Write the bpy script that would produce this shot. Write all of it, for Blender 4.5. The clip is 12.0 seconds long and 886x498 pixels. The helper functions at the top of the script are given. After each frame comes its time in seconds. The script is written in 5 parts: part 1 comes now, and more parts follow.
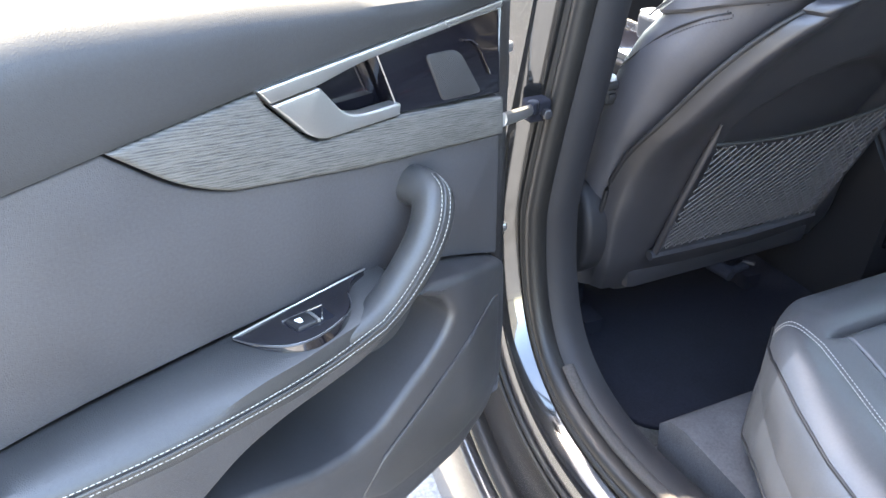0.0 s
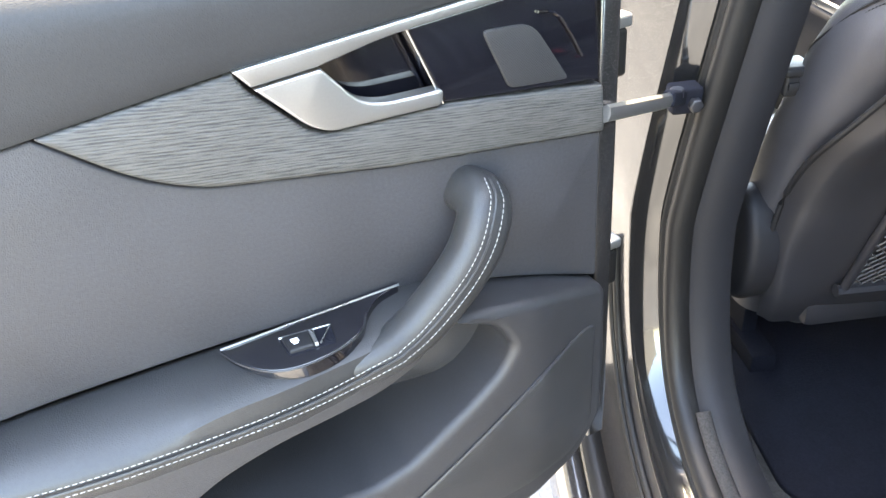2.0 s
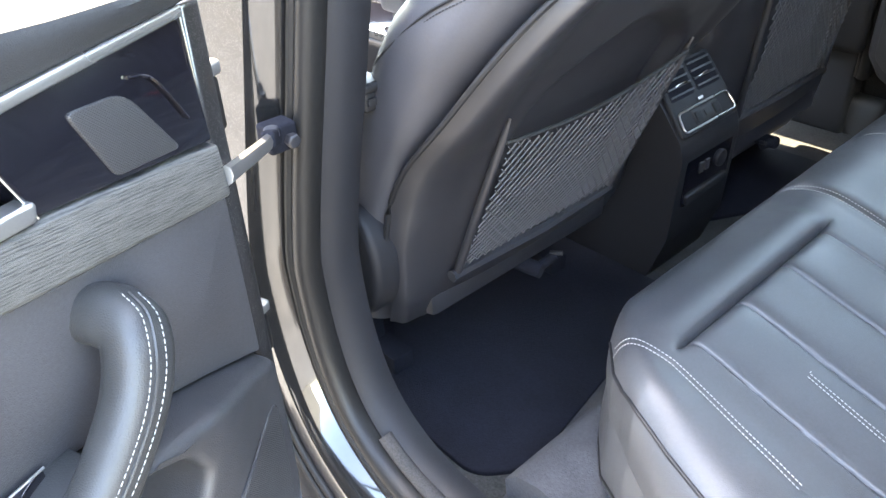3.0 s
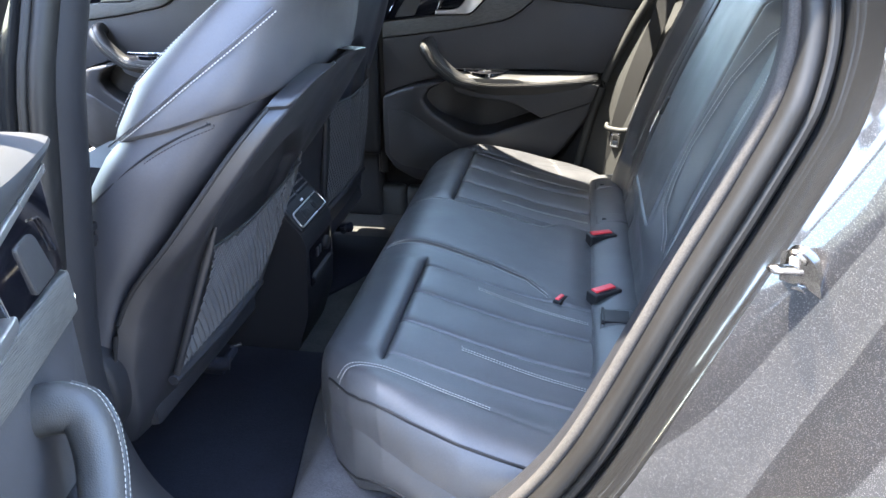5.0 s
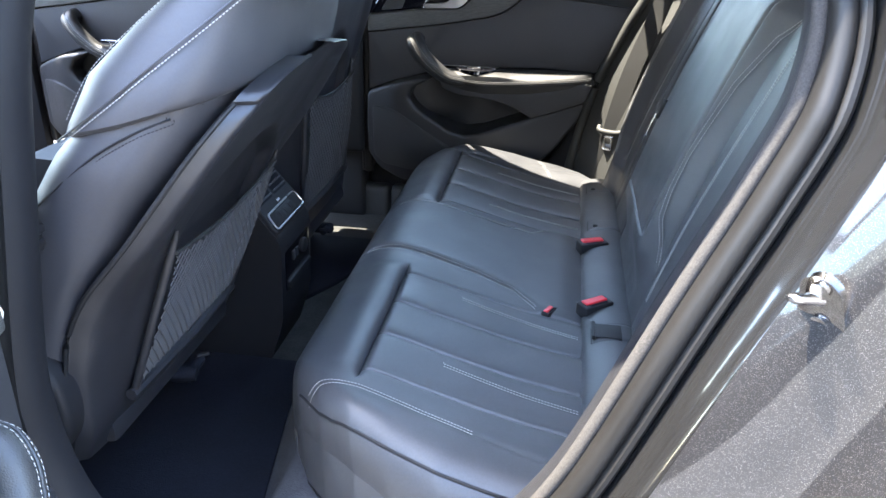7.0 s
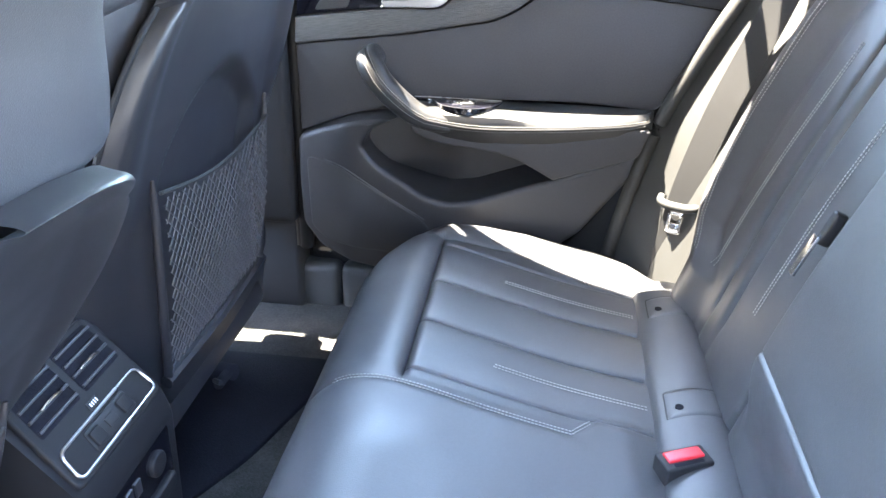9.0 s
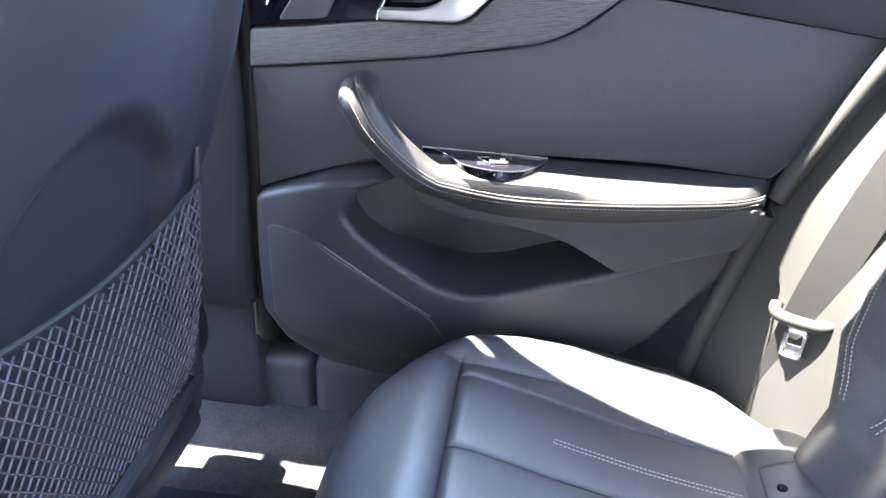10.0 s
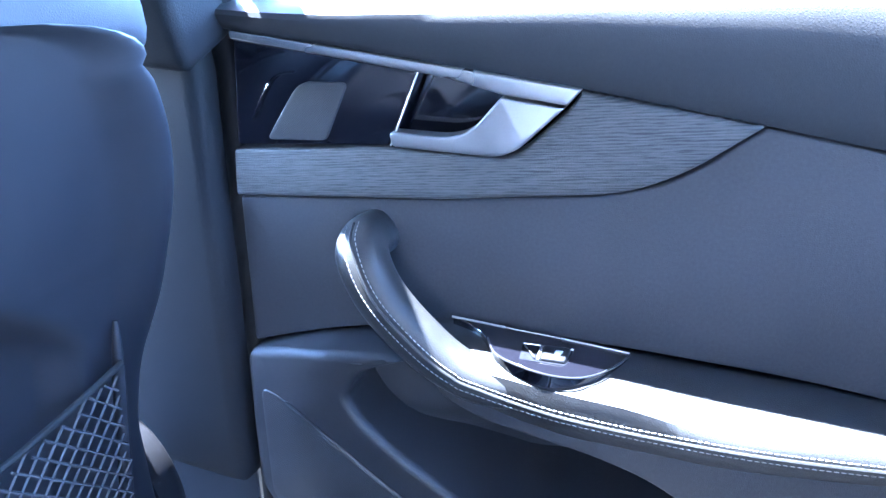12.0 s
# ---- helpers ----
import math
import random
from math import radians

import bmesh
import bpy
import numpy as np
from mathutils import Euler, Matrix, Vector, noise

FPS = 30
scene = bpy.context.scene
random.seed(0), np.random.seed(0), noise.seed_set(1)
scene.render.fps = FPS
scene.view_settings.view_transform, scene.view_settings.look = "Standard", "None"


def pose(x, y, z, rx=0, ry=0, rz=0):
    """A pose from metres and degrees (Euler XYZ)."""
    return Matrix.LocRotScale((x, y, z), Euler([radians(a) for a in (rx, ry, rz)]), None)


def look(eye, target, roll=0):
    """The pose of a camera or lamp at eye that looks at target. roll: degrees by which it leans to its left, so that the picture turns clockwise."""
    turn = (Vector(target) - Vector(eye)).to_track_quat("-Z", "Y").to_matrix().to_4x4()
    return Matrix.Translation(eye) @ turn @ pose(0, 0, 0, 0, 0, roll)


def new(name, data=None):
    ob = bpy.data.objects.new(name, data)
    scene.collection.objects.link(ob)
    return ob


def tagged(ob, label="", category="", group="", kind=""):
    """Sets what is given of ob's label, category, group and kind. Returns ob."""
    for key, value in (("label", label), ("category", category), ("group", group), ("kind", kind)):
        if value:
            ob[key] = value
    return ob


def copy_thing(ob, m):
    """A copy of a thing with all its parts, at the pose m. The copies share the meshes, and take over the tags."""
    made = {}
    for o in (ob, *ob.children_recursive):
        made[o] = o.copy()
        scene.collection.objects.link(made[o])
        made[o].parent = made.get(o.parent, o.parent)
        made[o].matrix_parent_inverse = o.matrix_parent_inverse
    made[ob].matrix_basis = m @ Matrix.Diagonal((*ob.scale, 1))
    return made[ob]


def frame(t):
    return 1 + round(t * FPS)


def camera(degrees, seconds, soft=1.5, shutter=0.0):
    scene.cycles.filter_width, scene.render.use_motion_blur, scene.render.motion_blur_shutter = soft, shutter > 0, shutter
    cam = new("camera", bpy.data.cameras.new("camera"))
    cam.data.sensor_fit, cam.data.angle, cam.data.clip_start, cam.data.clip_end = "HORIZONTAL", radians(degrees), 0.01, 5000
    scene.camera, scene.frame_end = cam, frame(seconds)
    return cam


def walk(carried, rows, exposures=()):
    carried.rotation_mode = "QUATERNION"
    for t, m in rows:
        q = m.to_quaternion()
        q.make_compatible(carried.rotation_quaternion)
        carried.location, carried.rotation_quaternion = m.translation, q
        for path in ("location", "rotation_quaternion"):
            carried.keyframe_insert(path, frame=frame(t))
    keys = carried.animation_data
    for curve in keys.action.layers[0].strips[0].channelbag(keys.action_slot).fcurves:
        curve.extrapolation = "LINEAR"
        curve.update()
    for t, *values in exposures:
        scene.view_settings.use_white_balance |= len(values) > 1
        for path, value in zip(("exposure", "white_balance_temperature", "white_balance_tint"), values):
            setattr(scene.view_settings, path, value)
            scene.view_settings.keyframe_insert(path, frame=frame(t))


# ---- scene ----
cam = camera(60.3, 12.0)
PATH = [
    (0, (0.808, -1.27, 1.238), (-0.77, -0.605, 0.205), -0.8),
    (0.5, (0.752, -1.157, 1.217), (-0.927, -0.905, 0.16), -1.8),
    (1, (0.727, -1.098, 1.198), (-0.957, -1.11, 0.12), -3.0),
    (1.5, (0.708, -1.075, 1.191), (-0.973, -1.164, 0.112), -4.6),
    (2, (0.71, -1.07, 1.198), (-0.969, -1.012, 0.112), -5.7),
    (2.5, (0.67, -1.1, 1.189), (-0.902, -0.571, 0.071), -4.3),
    (3, (0.593, -1.116, 1.191), (-0.658, -0.017, 0.083), -2.6),
    (3.5, (0.578, -1.178, 1.238), (-0.232, 0.334, 0.209), -1.7),
    (3.7, (0.569, -1.228, 1.254), (-0.099, 0.376, 0.263), -1.7),
    (5.3, (0.54, -1.491, 1.253), (0.249, 0.317, 0.449), 0.2),
    (5.5, (0.535, -1.507, 1.246), (0.254, 0.307, 0.451), 0.7),
    (6, (0.537, -1.526, 1.249), (0.27, 0.295, 0.465), 1.2),
    (6.5, (0.539, -1.51, 1.252), (0.27, 0.302, 0.45), 1.2),
    (6.7, (0.539, -1.475, 1.249), (0.268, 0.332, 0.435), 1.2),
    (8.3, (0.492, -0.748, 1.179), (0.222, 1.003, 0.25), 1.0),
    (8.5, (0.464, -0.67, 1.185), (0.206, 1.074, 0.24), 0.8),
    (9, (0.433, -0.582, 1.201), (0.208, 1.182, 0.286), 1.3),
    (9.5, (0.395, -0.427, 1.158), (0.192, 1.36, 0.282), 2.4),
    (10, (0.34, -0.159, 1.158), (0.148, 1.593, 0.213), 3.1),
    (10.2, (0.333, -0.049, 1.155), (0.113, 1.714, 0.236), 3.3),
    (10.5, (0.372, 0.084, 1.151), (0.02, 1.852, 0.283), 3.0),
    (11, (0.389, 0.171, 1.145), (-0.079, 1.923, 0.301), 3.0),
    (11.5, (0.397, 0.177, 1.162), (-0.131, 1.912, 0.32), 2.1),
    (12, (0.403, 0.17, 1.168), (-0.223, 1.861, 0.301), 1.0),
]
EXPOSURES = [(0, 5.4, 7900, 10), (1.0, 5.37, 9000, 10), (2.5, 5.6, 9000, 10), (3.5, 5.95, 7600, 10), (5.4, 5.02, 6900, 10), (6.7, 4.97, 6900, 10), (8.4, 6.6, 7000, 12), (9.95, 6.82, 6700, 14), (10.5, 6.92, 4850, 20), (11, 7.0, 4800, 16), (12, 6.98, 4800, 14)]
walk(cam, [(t, look(eye, target, roll)) for t, eye, target, roll in PATH], EXPOSURES)

# ---- daylight ----
SUN_DIR = Vector((-0.42, 0.085, 1.0)).normalized()
world = bpy.data.worlds.new("sky")
scene.world = world
world.use_nodes = True
wn = world.node_tree.nodes
sky = wn.new("ShaderNodeTexSky")
sky.sky_type = "NISHITA"
sky.sun_disc = False
sky.ozone_density = 2.2
sky.sun_elevation = math.asin(SUN_DIR.z)
sky.sun_rotation = math.atan2(SUN_DIR.x, SUN_DIR.y)
world.node_tree.links.new(sky.outputs[0], wn["Background"].inputs[0])
wn["Background"].inputs[1].default_value = 0.15
sun = new("sun", bpy.data.lights.new("sun", "SUN"))
sun.data.energy, sun.data.angle, sun.data.color = 2.1, radians(0.53), (1.0, 0.95, 0.85)
sun.matrix_world = look(SUN_DIR * 30, (0, 0, 0))


# ---- materials ----
def material(name, color, rough=0.5, metal=0.0, grain=0.0, scale=300.0, vary=0.15, spot=6.0, coat=0.0, spec=0.5, pattern="noise"):
    """A principled surface with colour drift at two scales and a fine relief; coordinates are in metres."""
    m = bpy.data.materials.new(name)
    m.use_nodes = True
    nt = m.node_tree
    b = nt.nodes["Principled BSDF"]
    co = nt.nodes.new("ShaderNodeTexCoord").outputs["Object"]
    big = nt.nodes.new("ShaderNodeTexNoise")
    big.inputs["Scale"].default_value = spot
    big.inputs["Detail"].default_value = 4.0
    small = nt.nodes.new("ShaderNodeTexNoise")
    small.inputs["Scale"].default_value = scale * 0.6
    small.inputs["Detail"].default_value = 3.0
    nt.links.new(co, big.inputs["Vector"])
    nt.links.new(co, small.inputs["Vector"])
    add = nt.nodes.new("ShaderNodeMath")
    add.operation = "MULTIPLY_ADD"
    add.inputs[1].default_value = 0.5
    nt.links.new(small.outputs["Fac"], add.inputs[0])
    half = nt.nodes.new("ShaderNodeMath")
    half.operation = "MULTIPLY"
    half.inputs[1].default_value = 0.5
    nt.links.new(big.outputs["Fac"], half.inputs[0])
    nt.links.new(half.outputs[0], add.inputs[2])
    ramp = nt.nodes.new("ShaderNodeMapRange")
    ramp.inputs["From Min"].default_value, ramp.inputs["From Max"].default_value = 0.3, 0.7
    ramp.inputs["To Min"].default_value, ramp.inputs["To Max"].default_value = 1 - vary, 1 + vary
    nt.links.new(add.outputs[0], ramp.inputs["Value"])
    mul = nt.nodes.new("ShaderNodeVectorMath")
    mul.operation = "SCALE"
    mul.inputs[0].default_value = color
    nt.links.new(ramp.outputs[0], mul.inputs["Scale"])
    nt.links.new(mul.outputs[0], b.inputs["Base Color"])
    rr = nt.nodes.new("ShaderNodeMapRange")
    rr.inputs["From Min"].default_value, rr.inputs["From Max"].default_value = 0.3, 0.7
    rr.inputs["To Min"].default_value, rr.inputs["To Max"].default_value = max(rough - 0.07, 0.02), min(rough + 0.07, 1.0)
    nt.links.new(big.outputs["Fac"], rr.inputs["Value"])
    nt.links.new(rr.outputs[0], b.inputs["Roughness"])
    b.inputs["Metallic"].default_value = metal
    b.inputs["Coat Weight"].default_value = coat
    b.inputs["Coat Roughness"].default_value = 0.06
    b.inputs["Specular IOR Level"].default_value = spec
    if grain > 0:
        if pattern == "cell":
            tex = nt.nodes.new("ShaderNodeTexVoronoi")
            tex.feature = "DISTANCE_TO_EDGE"
            out = tex.outputs["Distance"]
        elif pattern == "dots":
            tex = nt.nodes.new("ShaderNodeTexVoronoi")
            tex.inputs["Randomness"].default_value = 0.0
            out = tex.outputs["Distance"]
        else:
            tex = nt.nodes.new("ShaderNodeTexNoise")
            tex.inputs["Detail"].default_value = 3.0
            out = tex.outputs["Fac"]
        tex.inputs["Scale"].default_value = scale
        nt.links.new(co, tex.inputs["Vector"])
        bump = nt.nodes.new("ShaderNodeBump")
        bump.inputs["Strength"].default_value = grain
        bump.inputs["Distance"].default_value = 0.4 / scale
        nt.links.new(out, bump.inputs["Height"])
        nt.links.new(bump.outputs[0], b.inputs["Normal"])
    return m


def wood_material():
    """Open-pored grey oak: long, slightly wavy dark pore lines along the length over paler wood, cut in relief."""
    m = material("grey_oak", (0.17, 0.16, 0.145), 0.55, vary=0.1, scale=60)
    nt = m.node_tree
    b = nt.nodes["Principled BSDF"]
    co = nt.nodes.new("ShaderNodeTexCoord").outputs["Object"]
    mp = nt.nodes.new("ShaderNodeMapping")
    mp.inputs["Rotation"].default_value = (0, radians(-9), 0)
    mp.vector_type = "TEXTURE"
    nt.links.new(co, mp.inputs["Vector"])

    def stretched(size, detail, rough):
        sc = nt.nodes.new("ShaderNodeMapping")
        sc.vector_type = "TEXTURE"
        sc.inputs["Scale"].default_value = size
        nt.links.new(mp.outputs[0], sc.inputs["Vector"])
        n = nt.nodes.new("ShaderNodeTexNoise")
        n.inputs["Scale"].default_value = 1.0
        n.inputs["Detail"].default_value, n.inputs["Roughness"].default_value = detail, rough
        nt.links.new(sc.outputs[0], n.inputs["Vector"])
        return n.outputs["Fac"]

    # the height across the grain, bent a little by slow noise
    sep = nt.nodes.new("ShaderNodeSeparateXYZ")
    nt.links.new(mp.outputs[0], sep.inputs[0])
    bend = nt.nodes.new("ShaderNodeMath")
    bend.operation = "MULTIPLY_ADD"
    bend.inputs[1].default_value = 0.0055
    nt.links.new(stretched((0.060, 0.03, 0.010), 3.0, 0.5), bend.inputs[0])
    nt.links.new(sep.outputs["Z"], bend.inputs[2])
    wav = nt.nodes.new("ShaderNodeMath")
    wav.operation = "MULTIPLY"
    wav.inputs[1].default_value = 2 * math.pi / 0.0023
    nt.links.new(bend.outputs[0], wav.inputs[0])
    sn = nt.nodes.new("ShaderNodeMath")
    sn.operation = "SINE"
    nt.links.new(wav.outputs[0], sn.inputs[0])
    fine = stretched((0.018, 0.02, 0.0010), 6.0, 0.7)
    mixed = nt.nodes.new("ShaderNodeMath")
    mixed.operation = "MULTIPLY_ADD"
    mixed.inputs[1].default_value = 0.085
    nt.links.new(sn.outputs[0], mixed.inputs[0])
    nt.links.new(fine, mixed.inputs[2])
    cr = nt.nodes.new("ShaderNodeValToRGB")
    cr.color_ramp.elements[0].position, cr.color_ramp.elements[0].color = 0.36, (0.014, 0.014, 0.014, 1)
    cr.color_ramp.elements[1].position, cr.color_ramp.elements[1].color = 0.68, (0.072, 0.070, 0.065, 1)
    mid = cr.color_ramp.elements.new(0.47)
    mid.color = (0.047, 0.046, 0.043, 1)
    nt.links.new(mixed.outputs[0], cr.inputs["Fac"])
    nt.links.new(cr.outputs[0], b.inputs["Base Color"])
    bump = nt.nodes.new("ShaderNodeBump")
    bump.inputs["Strength"].default_value, bump.inputs["Distance"].default_value = 0.9, 0.0010
    nt.links.new(mixed.outputs[0], bump.inputs["Height"])
    nt.links.new(bump.outputs[0], b.inputs["Normal"])
    return m


def flake_paint():
    """Dark grey metallic car paint with glittering flakes under a clear coat."""
    m = material("grey_metallic_paint", (0.013, 0.0122, 0.0126), 0.36, metal=0.25, coat=1.0, vary=0.06, scale=900, spec=0.25)
    nt = m.node_tree
    b = nt.nodes["Principled BSDF"]
    co = nt.nodes.new("ShaderNodeTexCoord").outputs["Object"]
    v = nt.nodes.new("ShaderNodeTexVoronoi")
    v.inputs["Scale"].default_value = 3200
    nt.links.new(co, v.inputs["Vector"])
    # glints put into the colour: a few flakes far paler than the rest
    sep = nt.nodes.new("ShaderNodeSeparateColor")
    nt.links.new(v.outputs["Color"], sep.inputs[0])
    pick = nt.nodes.new("ShaderNodeMath")
    pick.operation = "GREATER_THAN"
    pick.inputs[1].default_value = 0.955
    nt.links.new(sep.outputs[0], pick.inputs[0])
    mix = nt.nodes.new("ShaderNodeMix")
    mix.data_type = "RGBA"
    mix.inputs["A"].default_value = (0.013, 0.0122, 0.0126, 1)
    mix.inputs["B"].default_value = (0.13, 0.122, 0.118, 1)
    nt.links.new(pick.outputs[0], mix.inputs["Factor"])
    nt.links.new(mix.outputs["Result"], b.inputs["Base Color"])
    # each flake is tilted its own way
    geo = nt.nodes.new("ShaderNodeNewGeometry")
    off = nt.nodes.new("ShaderNodeVectorMath")
    off.operation = "SUBTRACT"
    off.inputs[1].default_value = (0.5, 0.5, 0.5)
    nt.links.new(v.outputs["Color"], off.inputs[0])
    tilt = nt.nodes.new("ShaderNodeVectorMath")
    tilt.operation = "MULTIPLY_ADD"
    tilt.inputs[1].default_value = (0.13, 0.13, 0.13)
    nt.links.new(off.outputs[0], tilt.inputs[0])
    nt.links.new(geo.outputs["Normal"], tilt.inputs[2])
    unit = nt.nodes.new("ShaderNodeVectorMath")
    unit.operation = "NORMALIZE"
    nt.links.new(tilt.outputs[0], unit.inputs[0])
    nt.links.new(unit.outputs[0], b.inputs["Normal"])
    return m


def grille_material():
    """Perforated black plastic: round holes in a close, even lattice, their inner shade put into the colour."""
    m = material("perforated_grille", (0.030, 0.030, 0.032), 0.45, vary=0.1)
    nt = m.node_tree
    b = nt.nodes["Principled BSDF"]
    co = nt.nodes.new("ShaderNodeTexCoord").outputs["Object"]
    mp = nt.nodes.new("ShaderNodeMapping")
    mp.inputs["Rotation"].default_value = (0, radians(45), 0)
    mp.inputs["Scale"].default_value = (620, 0.0, 620)
    nt.links.new(co, mp.inputs["Vector"])
    v = nt.nodes.new("ShaderNodeTexVoronoi")
    v.inputs["Randomness"].default_value = 0.0
    v.inputs["Scale"].default_value = 1.0
    nt.links.new(mp.outputs[0], v.inputs["Vector"])
    hole = nt.nodes.new("ShaderNodeMapRange")
    hole.interpolation_type = "SMOOTHSTEP"
    hole.inputs["From Min"].default_value, hole.inputs["From Max"].default_value = 0.26, 0.42
    nt.links.new(v.outputs["Distance"], hole.inputs["Value"])
    mix = nt.nodes.new("ShaderNodeMix")
    mix.data_type = "RGBA"
    mix.inputs["A"].default_value = (0.003, 0.003, 0.003, 1)
    mix.inputs["B"].default_value = (0.026, 0.026, 0.028, 1)
    nt.links.new(hole.outputs[0], mix.inputs["Factor"])
    nt.links.new(mix.outputs["Result"], b.inputs["Base Color"])
    bump = nt.nodes.new("ShaderNodeBump")
    bump.inputs["Strength"].default_value, bump.inputs["Distance"].default_value = 0.8, 0.0006
    nt.links.new(hole.outputs[0], bump.inputs["Height"])
    nt.links.new(bump.outputs[0], b.inputs["Normal"])
    return m


LEATHER = material("black_leather", (0.034, 0.035, 0.038), 0.48, grain=0.35, scale=560, pattern="cell", vary=0.18, spot=14, spec=0.60)
HIDE = material("matte_black_leather", (0.031, 0.031, 0.036), 0.52, grain=0.3, scale=620, pattern="cell", vary=0.15, spot=12, spec=0.52)
ARMREST = material("black_armrest_leather", (0.021, 0.0212, 0.0215), 0.46, grain=0.35, scale=560, pattern="cell", vary=0.18, spot=14, spec=0.42)
PAD = material("grained_door_pad", (0.018, 0.019, 0.021), 0.58, grain=0.35, scale=620, pattern="cell", spec=0.34, vary=0.2)
INSERT = material("dark_insert_leather", (0.027, 0.0265, 0.029), 0.55, grain=0.5, scale=620, pattern="cell", vary=0.3, spot=9, spec=0.4)
PLASTIC = material("dark_moulded_plastic", (0.012, 0.012, 0.0135), 0.52, grain=0.4, scale=800, pattern="cell", vary=0.15, spec=0.15)
DOORPLASTIC = material("grained_door_plastic", (0.022, 0.022, 0.024), 0.5, grain=0.5, scale=600, pattern="cell", vary=0.15, spec=0.38)
SHELL = material("seat_shell_plastic", (0.015, 0.015, 0.0175), 0.40, grain=0.25, scale=1300, vary=0.12)
GLOSS = material("piano_black", (0.004, 0.004, 0.006), 0.08, coat=1.0, vary=0.05)
SATIN = material("satin_aluminium", (0.40, 0.395, 0.385), 0.29, metal=0.9, grain=0.05, scale=900, vary=0.04)
STEEL = material("polished_steel", (0.42, 0.41, 0.40), 0.17, metal=1.0, grain=0.06, scale=300, vary=0.15, spot=60)
CHROME = material("chrome", (0.72, 0.72, 0.72), 0.18, metal=1.0, vary=0.03)
MESH = grille_material()
RUBBER = material("door_seal_rubber", (0.008, 0.0075, 0.0072), 0.45, grain=0.15, scale=600, vary=0.25, spec=0.22)
PAINT = flake_paint()
JAMBPAINT = material("smooth_jamb_paint", (0.008, 0.0079, 0.0080), 0.14, coat=1.0, vary=0.08, spec=0.3)
FELT = material("black_floor_mat", (0.0075, 0.008, 0.0115), 0.95, grain=1.0, scale=450, vary=0.4, spot=20, spec=0.1)
CARPET = material("dark_loop_carpet", (0.032, 0.032, 0.031), 0.95, grain=1.0, scale=380, vary=0.5, spot=25, spec=0.1)
THREAD = material("pale_grey_thread", (0.27, 0.265, 0.25), 0.7, vary=0.1)
RED = material("red_release_button", (0.55, 0.02, 0.03), 0.35, vary=0.06)
WEB = material("belt_webbing", (0.0065, 0.0065, 0.0063), 0.75, grain=0.3, scale=900, vary=0.2)
HEADLINER = material("pale_headliner", (0.66, 0.65, 0.62), 0.95, grain=0.5, scale=700, vary=0.06)
RISER = material("grey_felt", (0.042, 0.042, 0.045), 0.95, grain=0.9, scale=420, vary=0.3, spot=30, spec=0.1)
PLATE = material("black_switch_plastic", (0.009, 0.009, 0.010), 0.55, grain=0.1, scale=900, vary=0.1, spec=0.3)
WELT = material("speckled_seal_welt", (0.028, 0.026, 0.025), 0.9, grain=1.0, scale=800, vary=0.6, spot=900, spec=0.2)
DARKTRIM = material("dark_pillar_trim", (0.014, 0.014, 0.015), 0.6, grain=0.6, scale=700, vary=0.15, spec=0.2)
TRIM = material("grey_pillar_trim", (0.014, 0.0143, 0.013), 0.7, grain=0.5, scale=900, vary=0.12)
SILLTRIM = material("grey_sill_trim", (0.03, 0.03, 0.029), 0.6, grain=0.5, scale=900, vary=0.15)
CORD = material("net_cord", (0.048, 0.048, 0.051), 0.75, vary=0.25, scale=300)
ASPHALT = material("worn_asphalt", (0.125, 0.125, 0.125), 0.9, grain=1.0, scale=160, vary=0.6, spot=3)
STUCCO = material("beige_stucco", (0.52, 0.45, 0.36), 0.9, grain=0.6, scale=60, vary=0.12, spot=0.8)
WHITE = material("white_print", (0.75, 0.75, 0.75), 0.5, vary=0.03)
OAK = wood_material()


def pane_material():
    """Green-tinted side glass: see-through with a mirror sheen that grows at a slant."""
    m = bpy.data.materials.new("side_glass")
    m.use_nodes = True
    nt = m.node_tree
    nt.nodes.remove(nt.nodes["Principled BSDF"])
    mix = nt.nodes.new("ShaderNodeMixShader")
    fr = nt.nodes.new("ShaderNodeFresnel")
    fr.inputs["IOR"].default_value = 1.5
    a, b = nt.nodes.new("ShaderNodeBsdfTransparent"), nt.nodes.new("ShaderNodeBsdfGlossy")
    a.inputs["Color"].default_value = (0.80, 0.86, 0.79, 1)
    b.inputs["Roughness"].default_value = 0.02
    nt.links.new(fr.outputs[0], mix.inputs[0])
    nt.links.new(a.outputs[0], mix.inputs[1])
    nt.links.new(b.outputs[0], mix.inputs[2])
    nt.links.new(mix.outputs[0], nt.nodes["Material Output"].inputs[0])
    return m


PANE = pane_material()


# ---- geometry helpers ----
from mathutils import geometry


def part(name, bm, mat, parent=None, label="", smooth=True):
    """Links a bmesh as one mesh object, under parent where one is given."""
    for f in bm.faces:
        f.smooth = smooth and len(f.verts) < 9 and f.material_index == 0
        f.material_index = 0
    me = bpy.data.meshes.new(name)
    bm.to_mesh(me)
    bm.free()
    me.materials.append(mat)
    if smooth:
        me.set_sharp_from_angle(angle=radians(40))
    ob = new(name, me)
    if parent is not None:
        ob.parent = parent
    if label:
        ob["label"] = label
    return ob


def thing(name, m, label, category, group="", kind=""):
    """An empty at the base of a thing that holds its parts."""
    e = new(name)
    e.empty_display_size = 0.05
    e.matrix_world = m
    return tagged(e, label, category, group, kind)


def solid(verts, faces):
    bm = bmesh.new()
    vs = [bm.verts.new(v) for v in verts]
    for f in faces:
        try:
            bm.faces.new([vs[i] for i in f])
        except ValueError:
            pass
    bmesh.ops.recalc_face_normals(bm, faces=bm.faces)
    return bm


